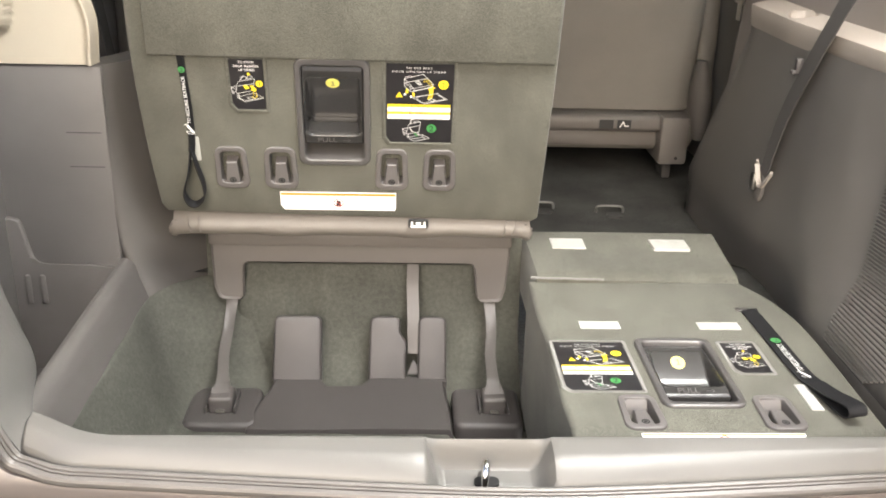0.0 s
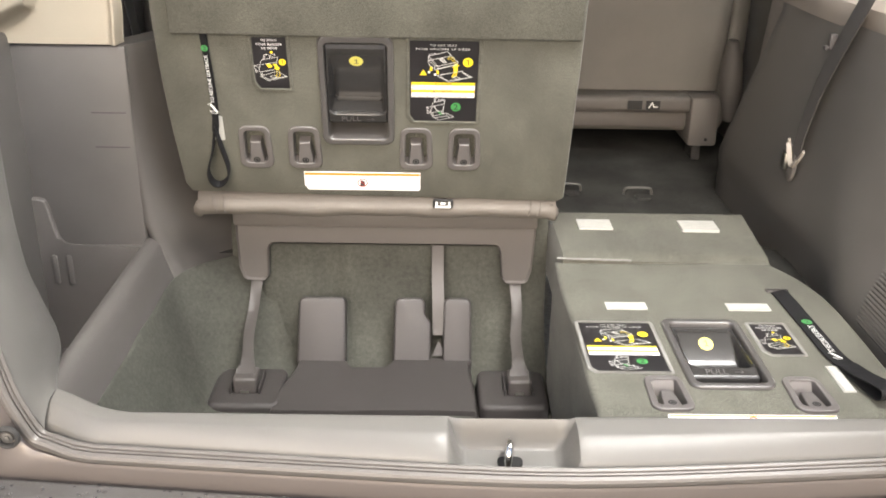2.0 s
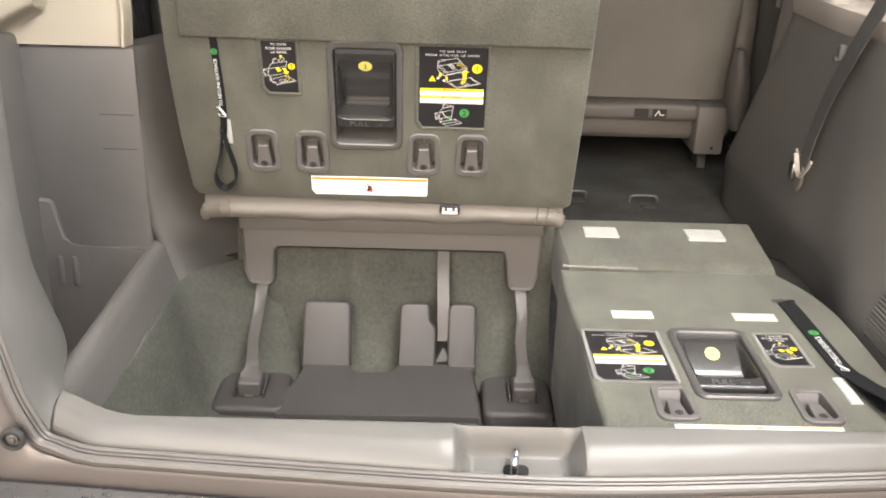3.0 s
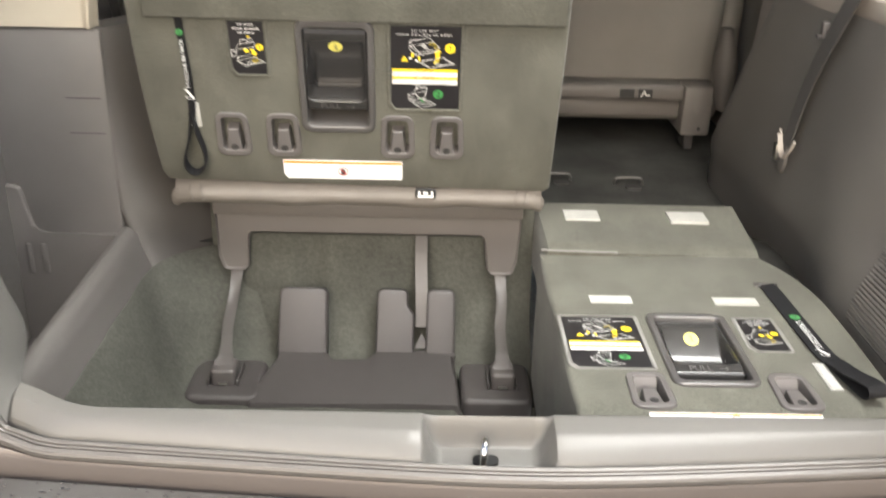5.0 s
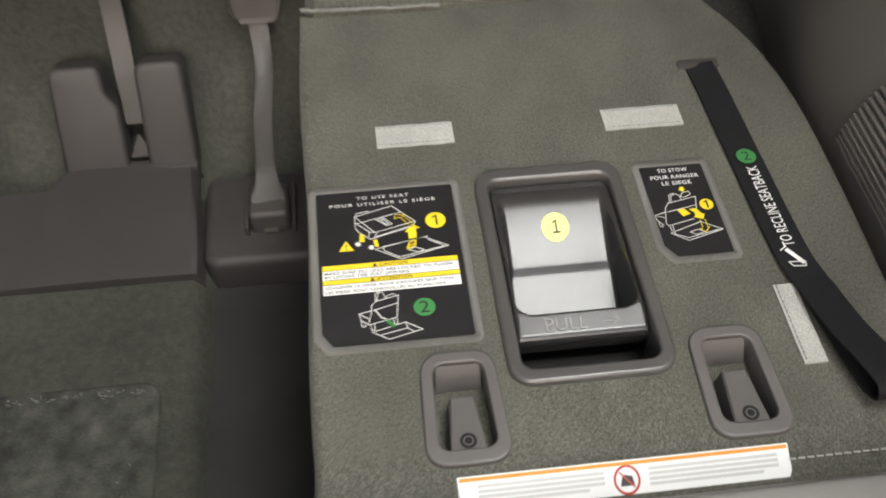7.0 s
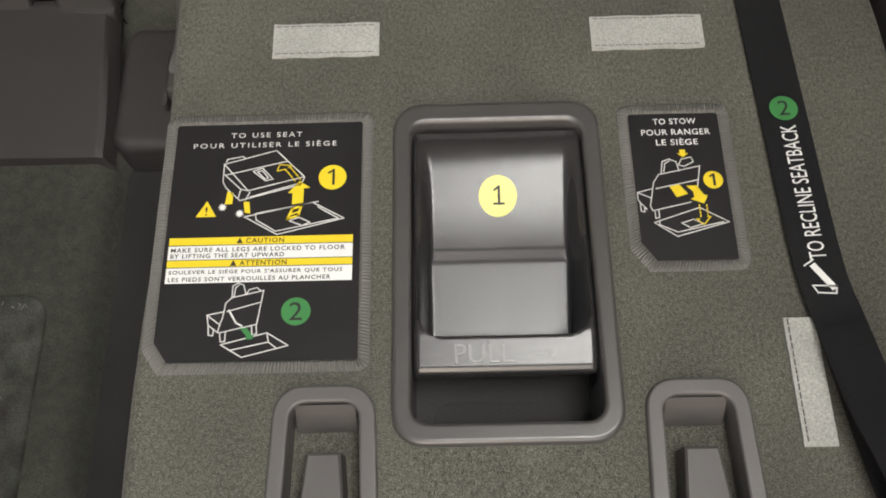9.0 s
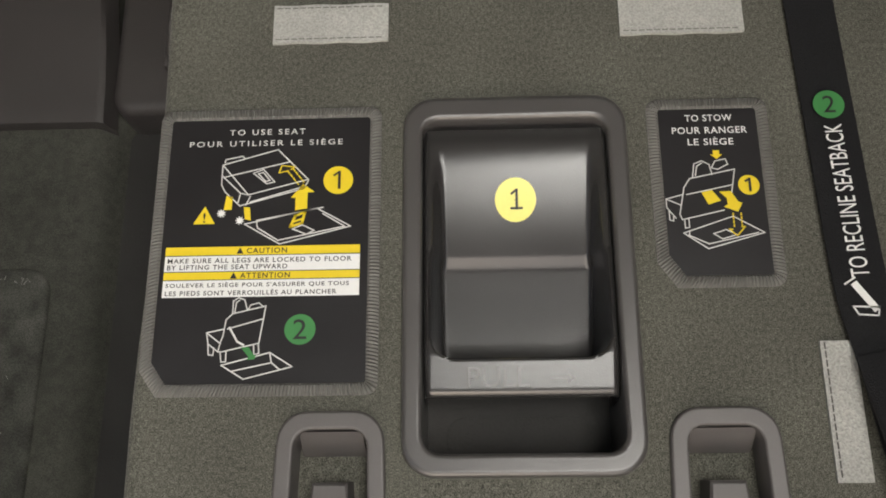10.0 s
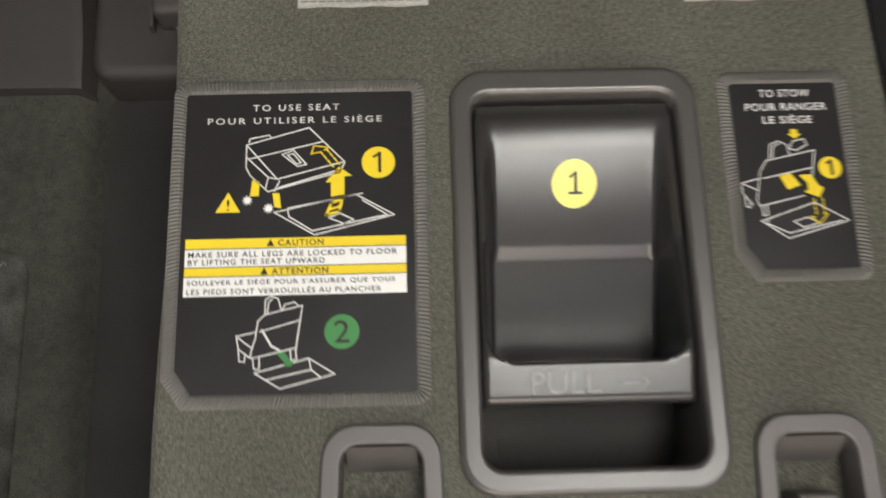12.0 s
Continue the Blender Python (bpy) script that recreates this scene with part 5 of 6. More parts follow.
# ---- side trim ----
def build_left():
    # smooth side of the well with a rounded upper edge
    bm = bmesh.new()
    rings = []
    for y in steps(0.92, 1.468, 26):
        r = 0.03 * smoothstep(1.0, 0.92, y)
        rings.append([(-0.56, y, 0.60), (-0.548, y, 0.755), (-0.540, y, 0.768), (-0.528 + r, y, 0.768), (-0.517 + r, y, 0.757), (-0.512 + r, y, 0.735), (-0.497 + r, y, 0.69), (-0.470 + r, y, 0.625), (-0.452 + r, y, 0.58), (-0.44 + r, y, 0.49)])
    loft(bm, rings, close=False)
    structure("wall_west", bm, WALL_SHADED, "smooth gray plastic side of the seat well", "wall", smooth=60)
    # wheel housing trim: it sweeps inboard from the recess and on under the seat
    bm = bmesh.new()
    rings = []
    edge = [(1.104, -0.600), (1.100, -0.556), (1.085, -0.551), (0.95, -0.543), (0.86, -0.538), (0.80, -0.534), (0.757, -0.520), (0.735, -0.512), (0.69, -0.497), (0.625, -0.470), (0.58, -0.452), (0.49, -0.44)]
    for z, x in edge:
        low = smoothstep(0.79, 0.70, z)
        wide = 0.085 + 0.055 * smoothstep(0.86, 0.80, z) - 0.02 * low
        ring = [(x - 0.014, 1.474, z), (x - 0.004, 1.4635, z), (x + 0.005, 1.465, z)]
        for q in steps(0.12, 1.0, 10):
            high = 0.02 * q + 0.11 * q * q
            deep = 0.14 * math.sin(math.pi / 2 * q) ** 0.95
            ring.append((x + wide * q, 1.465 + high * (1 - low) + deep * low, z))
        ring += [(x + wide + 0.01, 1.70, z), (x + wide + 0.01, 2.6, z)]
        rings.append(ring)
    loft(bm, rings, close=False)
    structure("wheel_housing", bm, WALL_SHADED, "gray wheel housing trim sweeping in under the seat", "trim", smooth=60)
    bm = bmesh.new()
    box(bm, -0.85, -0.539, 1.462, 1.50, 0.755, 1.100, 0.006, 2)
    structure("recess_wall", bm, PLASTIC_WALL, "gray rear-facing panel of the storage recess", "wall")
    for z in (0.932, 0.990):
        bm = bmesh.new()
        box(bm, -0.605, -0.549, 1.4612, 1.463, z, z + 0.0012)
        structure("panel_seam", bm, PLASTIC_DARK, "fine seam in the recess panel", "seam")
    # lower recess panel with a stepped top edge over the jack compartment
    bm = bmesh.new()
    step = [(-0.85, 0.50), (-0.547, 0.50), (-0.547, 0.758)] + [(p.x, p.y) for p in glide([(-0.62, 0.757, 0), (-0.665, 0.758, 0), (-0.683, 0.768, 0), (-0.691, 0.800, 0), (-0.697, 0.832, 0), (-0.707, 0.842, 0), (-0.74, 0.846, 0)], 4)] + [(-0.85, 0.848)]
    prism(bm, step, 0.0, 0.03, 0.004, 3)
    for x in (-0.697, -0.672):
        prism(bm, rounded(x, 0.714, 0.010, 0.055, 0.004), 0.02, 0.0322, 0.002, 2)
    for v in bm.verts:
        v.co = (v.co.x, 1.482 - v.co.z, v.co.y)
    structure("jack_cover", bm, PLASTIC, "gray stepped jack cover low in the recess", "cover")
    bm = bmesh.new()
    box(bm, -0.86, -0.545, 0.95, 1.47, 0.50, 0.56, 0.004)
    structure("recess_floor", bm, PLASTIC_TRAY, "floor of the storage recess", "floor")
    bm = bmesh.new()
    box(bm, -0.80, -0.72, 0.95, 1.50, 0.50, 1.12, 0.01)
    structure("recess_side", bm, PLASTIC_WALL, "outer wall of the storage recess", "wall")
    # beige quarter trim above
    bm = bmesh.new()

    def edge_x(z):
        # inner edge: down from the post to a waist, then out again to the foot
        x = -0.486 - 0.100 * smoothstep(1.52, 1.30, z)
        return x + 0.044 * smoothstep(1.315, 1.16, z) - 0.003 * smoothstep(1.16, 1.10, z)

    def moulded(x, z, edge):
        arch = 1.266 - 0.052 * smoothstep(-0.60, -0.668, x) - 0.054 * smoothstep(-0.658, -0.674, x) - 0.035 * smoothstep(-0.668, -0.76, x)
        raised = smoothstep(-0.008, 0.010, z - arch)
        rim = smoothstep(0.016, 0.008, edge - x) * smoothstep(0.030, -0.006, z - arch)
        y = 1.458 - 0.032 * raised - 0.007 * rim * (1 - raised)
        # sloped shelf beyond the diagonal fold
        over = (z - 1.375 - 0.99 * (x + 0.605)) * 0.71
        y += 0.9 * max(0.0, over - 0.004 + 0.004 * smoothstep(0.008, 0.0, over))
        y += 0.03 * smoothstep(0.006, 0.0, edge - x)
        return (x, y, z)

    def foot_row(q, z):
        e = edge_x(z)
        return moulded(e + (-0.86 - e) * (0.04 * q / 0.2 if q < 0.2 else 0.04 + 0.96 * (q - 0.2) / 0.8), z, e)

    def post_row(q, z):
        e = edge_x(z)
        far = -0.63 + 0.030 * smoothstep(1.366, 1.390, z) + 0.029 * smoothstep(1.376, 1.43, z) + 0.06 * smoothstep(1.41, 1.52, z)
        return moulded(e + (far - e) * (0.15 * q / 0.2 if q < 0.2 else 0.15 + 0.85 * (q - 0.2) / 0.8), z, e)

    grid(bm, steps(0.0, 1.0, 90), steps(1.102, 1.366, 60), foot_row)
    grid(bm, steps(0.0, 1.0, 24), steps(1.366, 1.52, 34) + steps(1.56, 1.74, 3), post_row)
    structure("quarter_trim", bm, BEIGE, "beige moulded quarter trim above the recess", "trim", smooth=60)
    bm = bmesh.new()
    prism(bm, rounded(-0.714, 1.218, 0.013, 0.034, 0.005), 0, 0.01, 0.003)
    for v in bm.verts:
        v.co = (v.co.x, 1.430 - v.co.z, v.co.y)
    structure("trim_hook", bm, PLASTIC, "small dark clip on the beige trim", "clip")
    bm = bmesh.new()
    box(bm, -0.82, -0.78, 0.98, 1.57, 1.30, 1.76, 0.01)
    structure("quarter_lining", bm, PLASTIC_WALL, "dark gray lining beside the rear quarter", "trim")
    bm = bmesh.new()
    ribbon(bm, glide([(-0.59, 1.39, 1.53), (-0.636, 1.395, 1.421), (-0.667, 1.39, 1.359), (-0.694, 1.385, 1.30), (-0.74, 1.39, 1.20)], 5), (0.8, 0.2, 0.5), 0.046, 0.0015)
    tagged(finish(bm, "rear_belt", TRIM_UPPER), "gray third-row seat belt over the quarter trim", "seat belt")
    # pillar trim along the opening
    bm = bmesh.new()
    inner, outer = glide(PILLAR_INNER, 6), glide(PILLAR_OUTER, 6)
    rows = []
    for a, b in zip(outer, inner):
        k = smoothstep(0.767, 0.86, a.z)
        m = (a + b) / 2 + Vector((0.012 * k, -0.004 * k, 0.0145 - 0.0065 * k))
        back = b + Vector((-0.03, 0.03, -0.004))
        rows.append([a, a * 0.75 + m * 0.25 + Vector((0.005 * k, 0, 0.005)), m, b * 0.8 + m * 0.2 + Vector((0.003 * k, 0, 0.004 - 0.002 * k)), b, back])
    loft(bm, rows, close=False)
    structure("pillar_trim", bm, PLASTIC_SILL, "light gray plastic pillar trim curving up from the sill", "trim", smooth=70)
    # far side of the cabin
    bm = bmesh.new()
    box(bm, -0.80, -0.76, 1.56, 3.2, 0.5, 1.34, 0.01)
    box(bm, -0.80, -0.74, 2.45, 2.56, 1.3, 1.75, 0.01)
    box(bm, -0.80, -0.735, 1.50, 2.83, 1.3, 1.75, 0.01)
    structure("door_1", bm, DOOR_LINING_LIT, "sliding door lining, paler gray for light from the windows", "door")
    bm = bmesh.new()
    ribbon(bm, [Vector((-0.70, 1.9, 1.75)), Vector((-0.69, 1.93, 1.25)), Vector((-0.66, 1.98, 0.9))], (0, 1, 0.2), 0.047)
    tagged(finish(bm, "seat_belt", GRAY_WEB), "dark gray second-row seat belt hanging by the door", "seat belt")


def right_x(y):
    return 0.588 + 0.085 * max(0, 1.5 - y)


def side_x(y, z):
    """Inner face of the right side trim; its foot draws in beside the seat."""
    x = right_x(y) - 0.012 * (z - 0.76) / 0.4
    return x + (0.583 - x) * smoothstep(0.90, 0.775, z) * smoothstep(1.42, 1.26, y)


def build_right():
    bm = bmesh.new()
    xs, zs = steps(0.70, 1.73, 40), steps(0.48, 1.166, 26)

    def wall(y, z):
        x = side_x(y, z)
        x -= 0.010 * smoothstep(1.16, 1.28, y) * smoothstep(1.45, 1.32, y) * smoothstep(0.78, 0.9, z)
        x += 0.02 * smoothstep(0.80, 0.72, z) * smoothstep(1.3, 1.4, y)
        x += 0.06 * smoothstep(1.68, 1.73, y)
        return (x, y + 0.36 * smoothstep(1.30, 1.73, y) * max(0.0, min(1.0, (1.14 - z) / 0.42)), z)

    grid(bm, xs, zs, wall)
    structure("wall_east", bm, PLASTIC_WALL, "gray plastic side trim beside the folded seat", "wall", smooth=60)
    bm = bmesh.new()

    def band(y, u):
        x, z = right_x(y) - 0.0125, 1.154 + 0.038 * min(1.0, u / 0.5)
        a = max(0.0, u - 0.5) / 0.5
        x += 0.055 * a ** 1.15 - 0.004 * math.sin(min(1.0, u * 1.4) * math.pi)
        z += 0.010 * math.sin(a * math.pi / 2)
        z -= 0.030 * smoothstep(0.030, 0.020, math.hypot(y - 1.517, 1.2 * (x - right_x(y) - 0.014)))
        return (x + 0.06 * smoothstep(1.68, 1.73, y), y, z)

    grid(bm, steps(0.85, 1.73, 90), steps(0, 1, 30), band)
    structure("trim_band", bm, TAUPE, "taupe trim ledge with a small cup hollow above the side trim", "trim", smooth=60)
    bm = bmesh.new()

    def upper(y, z):
        return (right_x(y) + 0.038 + 0.07 * (z - 1.205) + 0.10 * smoothstep(1.87, 1.93, y), y, z)

    grid(bm, steps(1.53, 1.93, 24), steps(0.9, 1.78, 14), upper)
    grid(bm, steps(0.85, 1.53, 16), steps(1.2, 1.39, 4), upper)
    structure("upper_trim", bm, TRIM_UPPER, "gray upper quarter trim beside the window", "trim", smooth=60)
    # vent grille
    vent = thing("vent_grille", "gray slatted air vent in the side trim", "vent", kind="structure")
    bm = bmesh.new()

    def on_wall(y, z, out):
        return Vector((side_x(y, z) - out, y, z))

    def edge(z):
        return 1.195 - 0.13 * (z - 0.76)

    rings = []
    for z in steps(0.760, 1.09, 24):
        rings.append([on_wall(y, z, 0.0006) for y in steps(edge(z), 0.90, 10)])
    loft(bm, rings, close=False)
    part("backing", bm, PLASTIC_DARK, vent)
    n = 54
    for k in range(n):
        z = 0.766 + 0.0060 * k
        y1 = edge(z)
        y0 = max(0.90, 1.085 - 1.7 * (z - 0.752))
        bm = bmesh.new()
        ring = []
        for y in steps(y0, y1, 4):
            p = on_wall(y, z, 0)
            ring.append([p + Vector((-0.0005, 0, -0.0017)), p + Vector((-0.0040, 0, -0.0012)), p + Vector((-0.0040, 0, 0.0010)), p + Vector((-0.0005, 0, 0.0019))])
        loft(bm, ring, cap=True)
        part("slat", bm, PLASTIC_WALL, vent, smooth=0)
    # seat belt and its anchor
    belt = thing("seat_belt", "dark gray seat belt running down to its side anchor", "seat belt")
    bm = bmesh.new()
    pts = glide([(0.570, 1.497, 0.925), (0.570, 1.482, 0.975), (0.570, 1.447, 1.052), (0.566, 1.385, 1.13), (0.565, 1.329, 1.201), (0.572, 1.246, 1.321), (0.59, 1.15, 1.46), (0.62, 1.03, 1.62)], 5)
    ribbon(bm, pts, (0.05, 0.75, 0.55), 0.038, 0.0014)
    part("webbing", bm, GRAY_WEB, belt, "dark gray belt webbing")
    bm = bmesh.new()
    pts = glide([(0.566, 1.522, 0.944), (0.563, 1.516, 0.940), (0.562, 1.505, 0.928), (0.561, 1.490, 0.914), (0.561, 1.478, 0.912), (0.562, 1.460, 0.928), (0.564, 1.450, 0.944)], 5)
    ribbon(bm, pts, (0.3, 0.6, 0.75), 0.008, 0.004)
    part("belt_guide", bm, TAUPE, belt, "pale metal belt loop", smooth=60)
    bm = bmesh.new()
    pts = [(0.024 * math.cos(a), 0.034 * math.sin(a)) for a in (2 * math.pi * k / 24 for k in range(24))]
    prism(bm, pts, 0, 0.006, 0.004)
    for v in bm.verts:
        v.co = (0.583 - v.co.z, 1.538 + v.co.x, 0.897 + v.co.y)
    part("anchor_cover", bm, PLASTIC, belt, "oval cover of the belt anchor")
    bm = bmesh.new()
    box(bm, 0.568, 0.576, 1.535, 1.553, 0.885, 0.915, 0.003)
    part("anchor_bolt", bm, STEEL, belt)
    # small coat hook below the band
    bm = bmesh.new()
    box(bm, 0.566, 0.578, 1.426, 1.438, 1.116, 1.142, 0.003)
    box(bm, 0.560, 0.567, 1.426, 1.438, 1.116, 1.123, 0.002)
    tagged(finish(bm, "bag_hook", PLASTIC_TRAY), "small gray bag hook on the side trim", "hook")
    # far side of the cabin
    bm = bmesh.new()
    box(bm, 0.76, 0.80, 1.70, 3.3, 0.5, 1.32, 0.01)
    box(bm, 0.70, 0.80, 1.74, 1.86, 0.6, 1.78, 0.03)
    structure("door_2", bm, LEATHER, "gray sliding door lining", "door")
    belt = thing("second_belt", "pale gray second-row seat belt with its latch tongue", "seat belt")
    bm = bmesh.new()
    ribbon(bm, glide([(0.668, 1.990, 1.72), (0.660, 1.986, 1.45), (0.657, 1.976, 1.27), (0.655, 1.970, 1.185)], 5), (0.25, 1, 0.1), 0.047)
    part("webbing", bm, TRIM_UPPER, belt, "pale gray belt webbing")
    bm = bmesh.new()
    prism(bm, rounded(0, 0, 0.062, 0.034, 0.010), -0.006, 0.006, 0.003)
    box(bm, -0.012, 0.012, -0.052, -0.012, -0.002, 0.002, 0.001)
    for v in bm.verts:
        v.co = (0.652 - v.co.z, 1.968 + 0.9 * v.co.x, 1.172 + v.co.y)
    part("latch_tongue", bm, STEEL, belt, "pale latch tongue")
    bm = bmesh.new()
    ribbon(bm, glide([(0.656, 1.966, 1.165), (0.658, 1.975, 1.05), (0.662, 2.0, 0.86)], 5), (0.3, 1, 0.1), 0.040)
    part("lap_webbing", bm, GRAY_WEB, belt, "darker lower run of the belt")
    # right end of the opening
    bm = bmesh.new()
    rings = []
    for p in glide([(0.602, 0.888, 0.752), (0.634, 0.896, 0.772), (0.650, 0.902, 0.82), (0.660, 0.907, 0.95), (0.675, 0.95, 1.2), (0.69, 1.05, 1.75)], 6):
        rings.append([p, p + Vector((0.0, 0.010, 0.018)), p + Vector((-0.008, 0.035, 0.024)), p + Vector((-0.012, 0.06, 0.022)), p + Vector((0.02, 0.11, 0))])
    loft(bm, rings, close=False)
    structure("pillar_trim_right", bm, PLASTIC_SILL, "light gray plastic pillar trim", "trim", smooth=70)


# ---- cabin ahead ----
def captain_seat(x, y, z, name, lab):
    seat = thing(name, lab, "seat", Matrix.Translation((x, y, z)))
    bm = bmesh.new()
    rings = []
    for k in range(33):
        q = k / 32
        h = 0.175 + 0.54 * q
        w = 0.415 * (1 - 0.05 * (1 - q)) * (1 - 0.30 * max(0.0, (q - 0.80) / 0.20) ** 2.4)
        d = 0.11 * (1 - 0.5 * smoothstep(0.9, 1.0, q))
        yy = -0.02 * q + 0.02 * (1 - q) ** 2
        rings.append([(a, yy + b, h) for a, b in rounded(0, 0.05, w, d, d * 0.42, 6)])
    loft(bm, rings, cap=True)
    part("backrest", bm, LEATHER, seat, "smooth gray seat back", smooth=60)
    for s in (-1, 1):
        bm = bmesh.new()
        pts = glide([(s * 0.21, 0.06, 0.16), (s * 0.222, 0.075, 0.24), (s * 0.226, 0.085, 0.40), (s * 0.21, 0.085, 0.55)], 5)
        tube(bm, pts, 0.034, 8)
        part("bolster", bm, LEATHER, seat, smooth=60)
    bm = bmesh.new()
    rings = []
    for k in range(9):
        q = k / 8
        s = 1 - 0.12 * abs(2 * q - 1) ** 3
        rings.append([(a * s, 0.03 + b * s, 0.715 + 0.17 * q) for a, b in rounded(0.02, 0, 0.22, 0.09, 0.035, 5)])
    loft(bm, rings, cap=True)
    part("headrest", bm, LEATHER, seat, "gray headrest", smooth=60)
    bm = bmesh.new()
    box(bm, -0.21, 0.21, 0.0, 0.46, 0.07, 0.17, 0.03, 3)
    part("seat_cushion", bm, LEATHER, seat)
    bm = bmesh.new()
    box(bm, -0.30, 0.115, -0.03, 0.03, 0.128, 0.168, 0.012, 3)
    box(bm, -0.30, 0.11, -0.005, 0.04, 0.085, 0.127, 0.006, 2)
    bar = part("cross_bar", bm, PLASTIC, seat, "gray plastic bar across the foot of the seat")
    bm = bmesh.new()
    for a, b in ((-0.045, -0.01), (0.0, 0.034)):
        box(bm, a, b, -0.0345, -0.029, 0.138, 0.160)
    part("anchor_mark", bm, INK, bar, "small black anchor marks")
    bm = bmesh.new()
    stroke(bm, ((0.007, 0.143), (0.014, 0.155), (0.019, 0.145), (0.027, 0.145)), 0.003, 0.0)
    for v in bm.verts:
        v.co = (v.co.x, -0.0352, v.co.y)
    part("anchor_symbol", bm, LINE, bar)
    bm = bmesh.new()
    rings = []
    for k in range(11):
        q = k / 10
        r = 0.030 * math.sin(math.pi * (0.1 + 0.82 * q)) ** 0.6
        rings.append([(0.222 - 0.012 * q + r * math.cos(a), 0.02 + 1.3 * r * math.sin(a), 0.10 + 0.20 * q) for a in (2 * math.pi * j / 12 for j in range(12))])
    loft(bm, rings, cap=True)
    part("recliner_cover", bm, PLASTIC, seat, "rounded gray recliner cover", smooth=60)
    for x0, x1 in ((0.110, 0.182), (-0.21, -0.14)):
        near = -0.04 if x0 > 0 else 0.24
        bm = bmesh.new()
        box(bm, x0, x1, near, near + 0.14, 0.048, 0.170, 0.008, 2)
        foot = part("foot_cover", bm, PLASTIC, seat, "gray plastic cover over the seat foot")
        bm = bmesh.new()
        pts = [(0.004 * math.cos(a), 0.004 * math.sin(a)) for a in (2 * math.pi * k / 12 for k in range(12))]
        prism(bm, pts, 0, 0.002)
        for v in bm.verts:
            v.co = ((x0 + x1) / 2 + 0.008 + v.co.x, near - v.co.z, 0.066 + v.co.y)
        part("screw_hole", bm, HOLE, foot)
        bm = bmesh.new()
        box(bm, x0 + 0.025, x1 - 0.025, near + 0.04, near + 0.12, 0.0, 0.05, 0.004)
        part("floor_catch", bm, PLASTIC_DARK, seat)
    return seat


def build_cabin():
    bm = bmesh.new()
    grid(bm, steps(-0.80, 0.80, 40), steps(1.56, 4.6, 60), lambda x, y: (x, y, 0.70 - 0.03 * smoothstep(1.60, 1.72, y) + 0.004 * noise.noise((x * 8, y * 8, 0))))
    grid(bm, steps(0.49, 0.66, 5), steps(1.18, 1.57, 10), lambda x, y: (x, y, 0.702 - 0.06 * smoothstep(1.52, 1.22, y)))
    structure("cabin_floor", bm, CARPET_DARK, "dark carpeted cabin floor", "floor", smooth=70)
    bm = bmesh.new()
    prism(bm, rounded(0.36, 1.665, 0.36, 0.12, 0.012), 0.68, 0.715, 0.008, 3)
    structure("floor_lip", bm, CARPET_DARK, "dark carpet lip behind the floor strikers", "floor")
    for x, y in ((0.265, 2.02), (0.425, 2.0), (0.21, 2.14)):
        st = thing("floor_striker", "small steel seat striker set in the dark floor", "striker", Matrix.Translation((x, y, 0.67)), group="floor strikers")
        bm = bmesh.new()
        tube(bm, glide([(-0.032, 0, 0.0), (-0.03, 0, 0.012), (-0.02, 0, 0.016), (0.02, 0, 0.016), (0.03, 0, 0.012), (0.032, 0, 0.0)], 4), 0.003, 8)
        part("bar", bm, DULL_STEEL, st, smooth=60)
        bm = bmesh.new()
        prism(bm, rounded(0.008, -0.022, 0.036, 0.03, 0.010), -0.01, 0.004)
        part("pocket", bm, SLOT, st)
    s1 = captain_seat(0.475, 2.25, 0.675, "second_row_seat", "gray leather second-row seat seen from behind")
    copy_thing(s1, Matrix.Translation((-0.50, 2.25, 0.675)))
    s2 = captain_seat(-0.42, 3.25, 0.72, "front_seat", "dark gray front seat seen from behind")
    copy_thing(s2, Matrix.Translation((0.42, 3.25, 0.72)))
    bm = bmesh.new()
    rings = []
    for x in steps(-0.78, 0.78, 24):
        rings.append([(x, 3.75, 0.72), (x, 3.74, 1.10), (x, 3.78, 1.20), (x, 3.95, 1.26 + 0.03 * math.exp(-((x + 0.4) / 0.2) ** 2)), (x, 4.5, 1.20), (x, 4.5, 0.72)])
    loft(bm, rings, cap=True)
    structure("dashboard", bm, PLASTIC_DARK, "dark dashboard below the windscreen", "dashboard", smooth=50)
    wheel = thing("steering_wheel", "black steering wheel behind the front seat", "steering wheel", pose(-0.36, 3.62, 1.22, 62, 0, 0))
    bm = bmesh.new()
    tube(bm, [Vector((0.185 * math.cos(a), 0.185 * math.sin(a), 0)) for a in steps(0, 2 * math.pi, 40)], 0.016, 8)
    part("rim", bm, PLASTIC_DARK, wheel, smooth=60)
    bm = bmesh.new()
    prism(bm, rounded(0, 0, 0.14, 0.11, 0.03), -0.03, 0.02, 0.01)
    box(bm, -0.18, 0.18, -0.02, 0.02, -0.01, 0.005, 0.004)
    part("hub", bm, PLASTIC_DARK, wheel)
    # roof and body shell
    bm = bmesh.new()
    rings = []
    for y in steps(1.20, 3.9, 22):
        z = 1.76 - 0.03 * smoothstep(1.5, 1.20, y) - 0.06 * smoothstep(3.0, 3.9, y)
        rings.append([(x, y, z - 0.05 * (x / 0.8) ** 4 + k) for x, k in ((-0.8, 0), (-0.5, 0), (0, 0), (0.5, 0), (0.8, 0), (0.86, 0.0), (0.7, 0.05), (0, 0.06), (-0.7, 0.05), (-0.86, 0.0))])
    loft(bm, rings, cap=True)
    structure("ceiling", bm, HEADLINER, "pale cloth headliner under the van's roof", "ceiling", smooth=50)
    bm = bmesh.new()
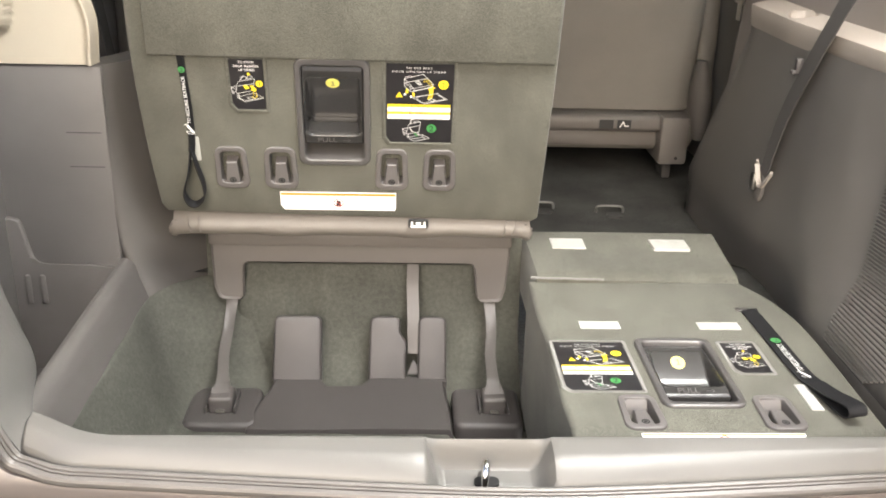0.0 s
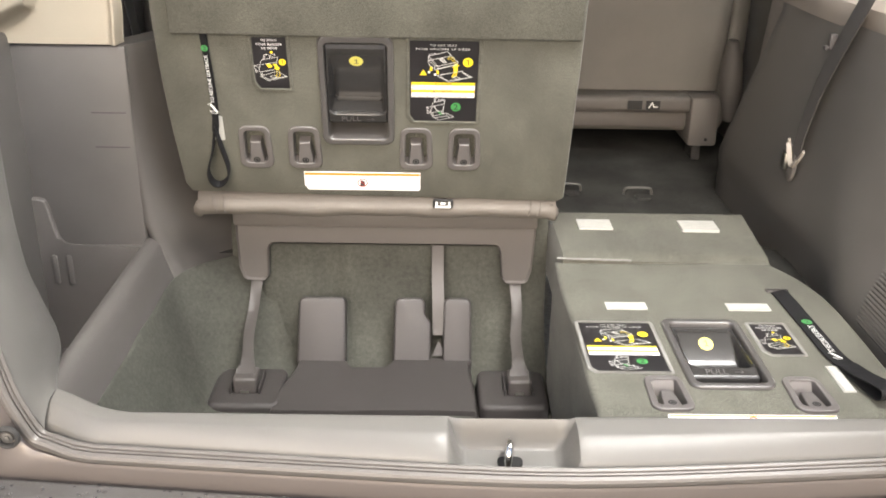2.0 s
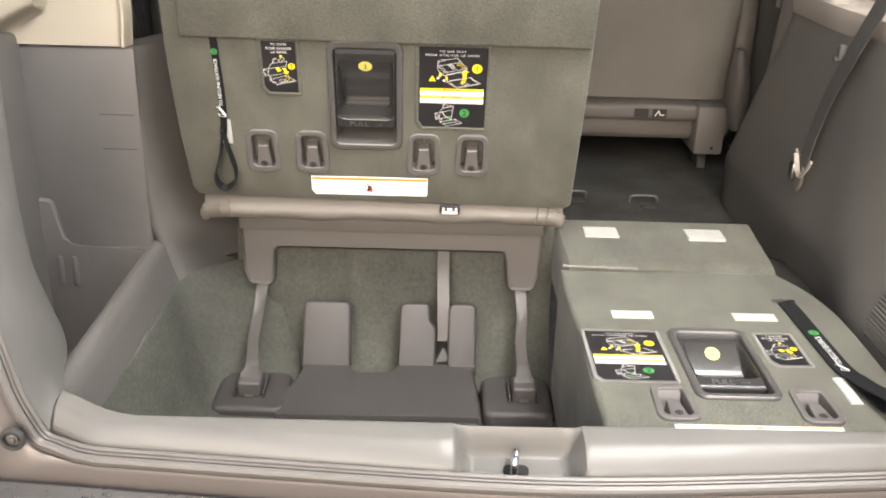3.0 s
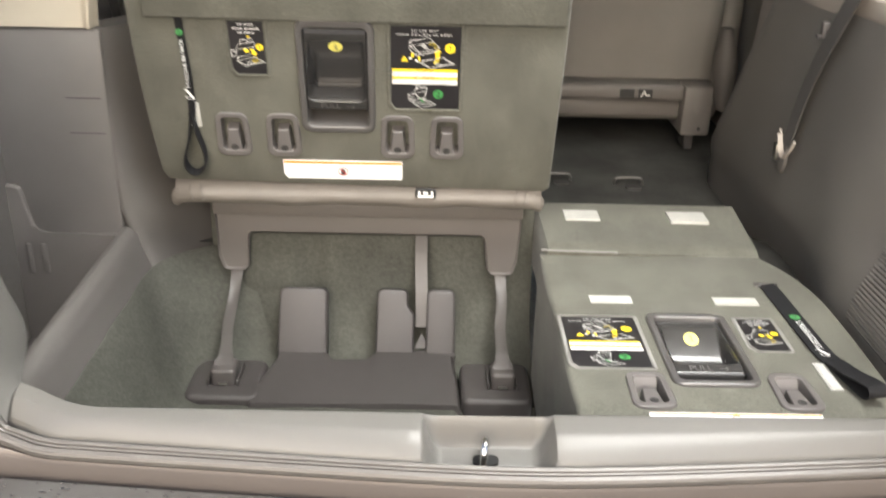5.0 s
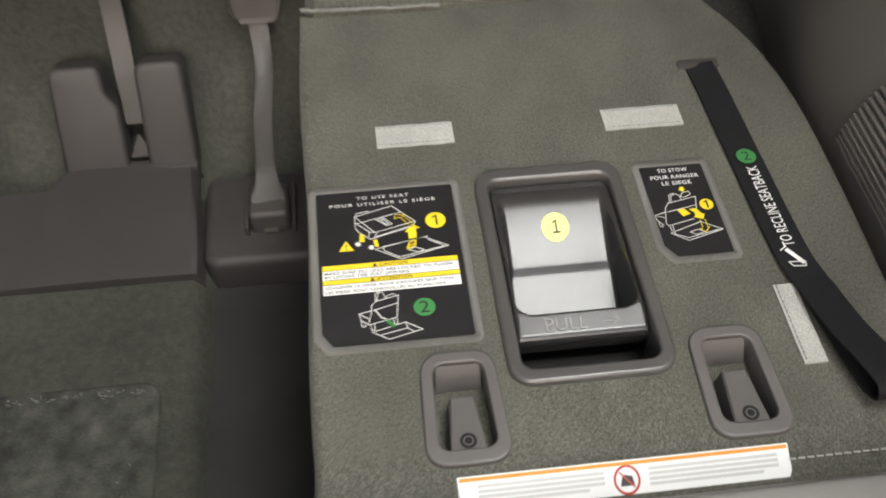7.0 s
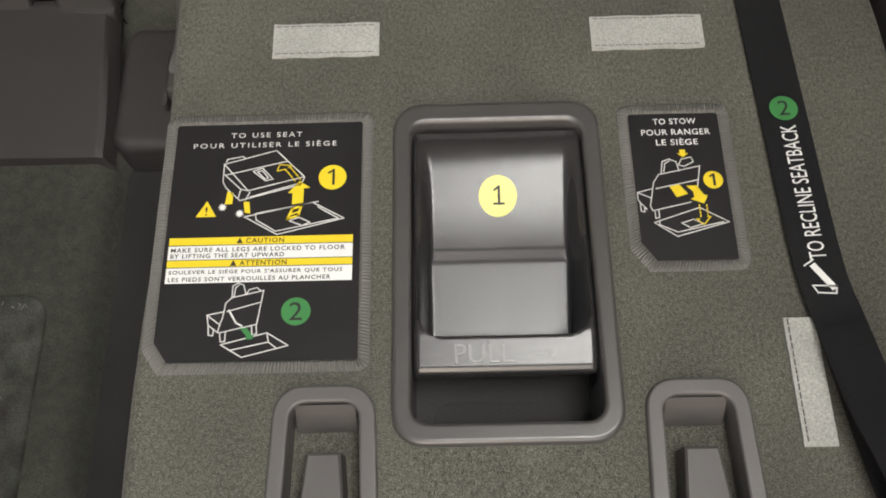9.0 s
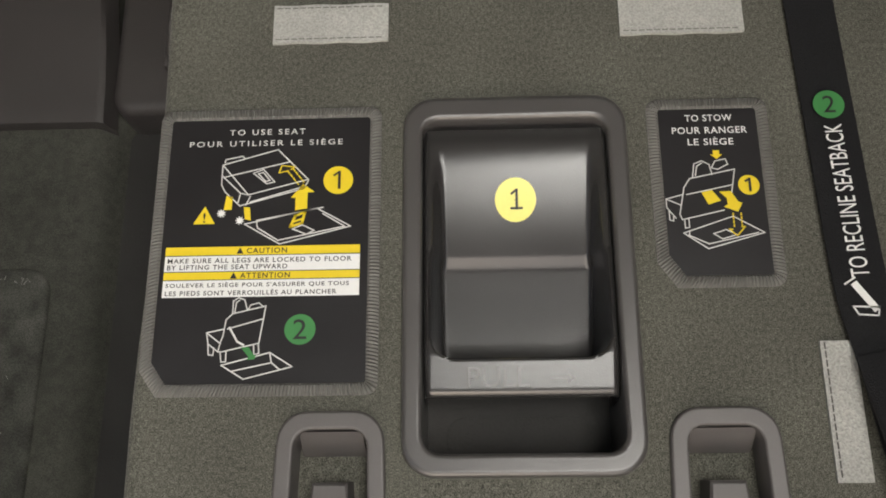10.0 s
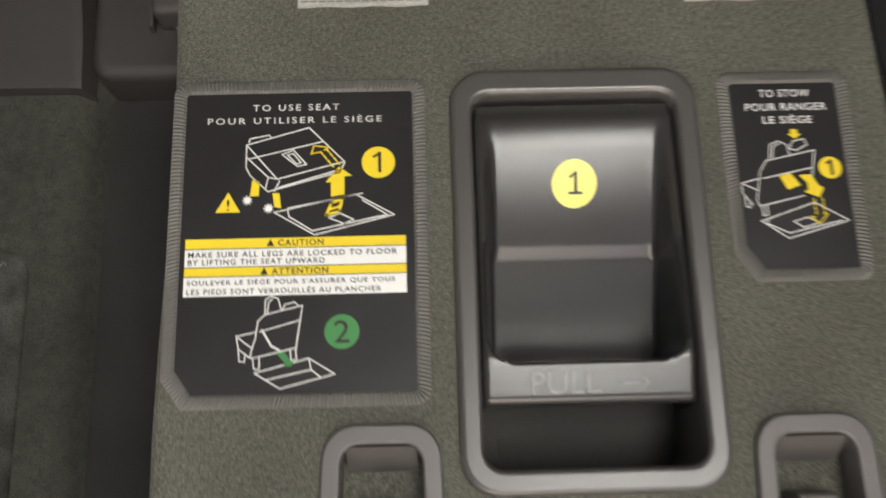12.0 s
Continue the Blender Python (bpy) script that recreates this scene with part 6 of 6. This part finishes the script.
    loft(bm, [[(x, y, 1.828 - 0.06 * (x / 0.86) ** 4 - 0.06 * smoothstep(3.0, 3.9, y) - 0.03 * smoothstep(1.5, 1.2, y)) for x in steps(-0.87, 0.87, 16)] for y in steps(1.19, 3.93, 22)], close=False)
    structure("roof", bm, PAINT, "taupe painted roof panel", "roof", smooth=50)
    for s, n in ((-1, "left"), (1, "right")):
        bm = bmesh.new()
        box(bm, min(s * 0.88, s * 0.92), max(s * 0.88, s * 0.92), 0.80, 4.9, 0.32, 1.30, 0.015)
        box(bm, min(s * 0.82, s * 0.87), max(s * 0.82, s * 0.87), 0.98, 1.14, 1.29, 1.74, 0.01)
        box(bm, min(s * 0.82, s * 0.87), max(s * 0.82, s * 0.87), 2.98, 3.10, 1.29, 1.74, 0.01)
        structure("body_side_" + n, bm, PAINT, "painted side of the van's body", "body side")
        bm = bmesh.new()
        box(bm, min(s * 0.845, s * 0.85), max(s * 0.845, s * 0.85), 1.14, 4.0, 1.29, 1.74)
        ob = structure("window_" + n, bm, GLASS, "side window glass", "window", smooth=0)
        ob.visible_shadow = False
    bm = bmesh.new()
    loft(bm, [[(-0.75, 4.75, 1.20), (0.75, 4.75, 1.20)], [(-0.66, 3.92, 1.72), (0.66, 3.92, 1.72)]], close=False)
    ob = structure("windscreen", bm, GLASS, "clear windscreen", "window", smooth=0)
    ob.visible_shadow = False
    # raised tailgate over the opening: solid lower panel, glass nearer the hinge
    # out of view; added so the solid panel blocks sky from the lever's reflections
    gate = thing("tailgate", "raised tailgate with dark lining and rear glass", "tailgate", kind="structure")

    def gate_slab(xs, ys, thick=0.05):
        bm = bmesh.new()
        grid(bm, xs, ys, lambda x, y: (x, y, 1.80 + 0.24 * (1.2 - y) - 0.03 * (x / 0.75) ** 4))
        bmesh.ops.solidify(bm, geom=list(bm.faces), thickness=thick)
        return bm

    part("gate_panel", gate_slab(steps(-0.75, 0.75, 12), steps(-0.15, 0.58, 6)), PLASTIC_TRAY, gate, "dark lower tailgate lining")
    part("gate_header", gate_slab(steps(-0.75, 0.75, 12), steps(1.13, 1.19, 2)), PLASTIC_TRAY, gate)
    for a in (-0.77, 0.73):
        part("gate_side", gate_slab(steps(a, a + 0.04, 2), steps(0.58, 1.13, 4)), PLASTIC_TRAY, gate)
    pane = part("rear_glass", gate_slab(steps(-0.73, 0.73, 10), steps(0.58, 1.13, 4), 0.005), GLASS, gate, "clear rear glass")
    pane.visible_shadow = False
    bm = bmesh.new()
    box(bm, -0.9, 0.9, 4.6, 5.6, 0.4, 1.10, 0.08, 3)
    structure("bonnet", bm, PAINT, "painted bonnet ahead of the windscreen", "bonnet")
    bm = bmesh.new()
    grid(bm, steps(-80, 80, 8), steps(-80, 80, 8), lambda x, y: (x, y, 0.08))
    structure("ground", bm, PALE_GROUND, "unseen ground, pale to bounce light into the van", "ground")
    # added sheet whose pale colour gives the bright view through the windscreen
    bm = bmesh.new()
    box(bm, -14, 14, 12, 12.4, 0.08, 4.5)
    structure("backdrop", bm, PALE_BACKDROP, "plain pale backdrop added for the bright view outside", "backdrop")


build_well()
build_sill()
build_left()
build_right()
build_cabin()
seat_base(upright_seat())
folded_seat()
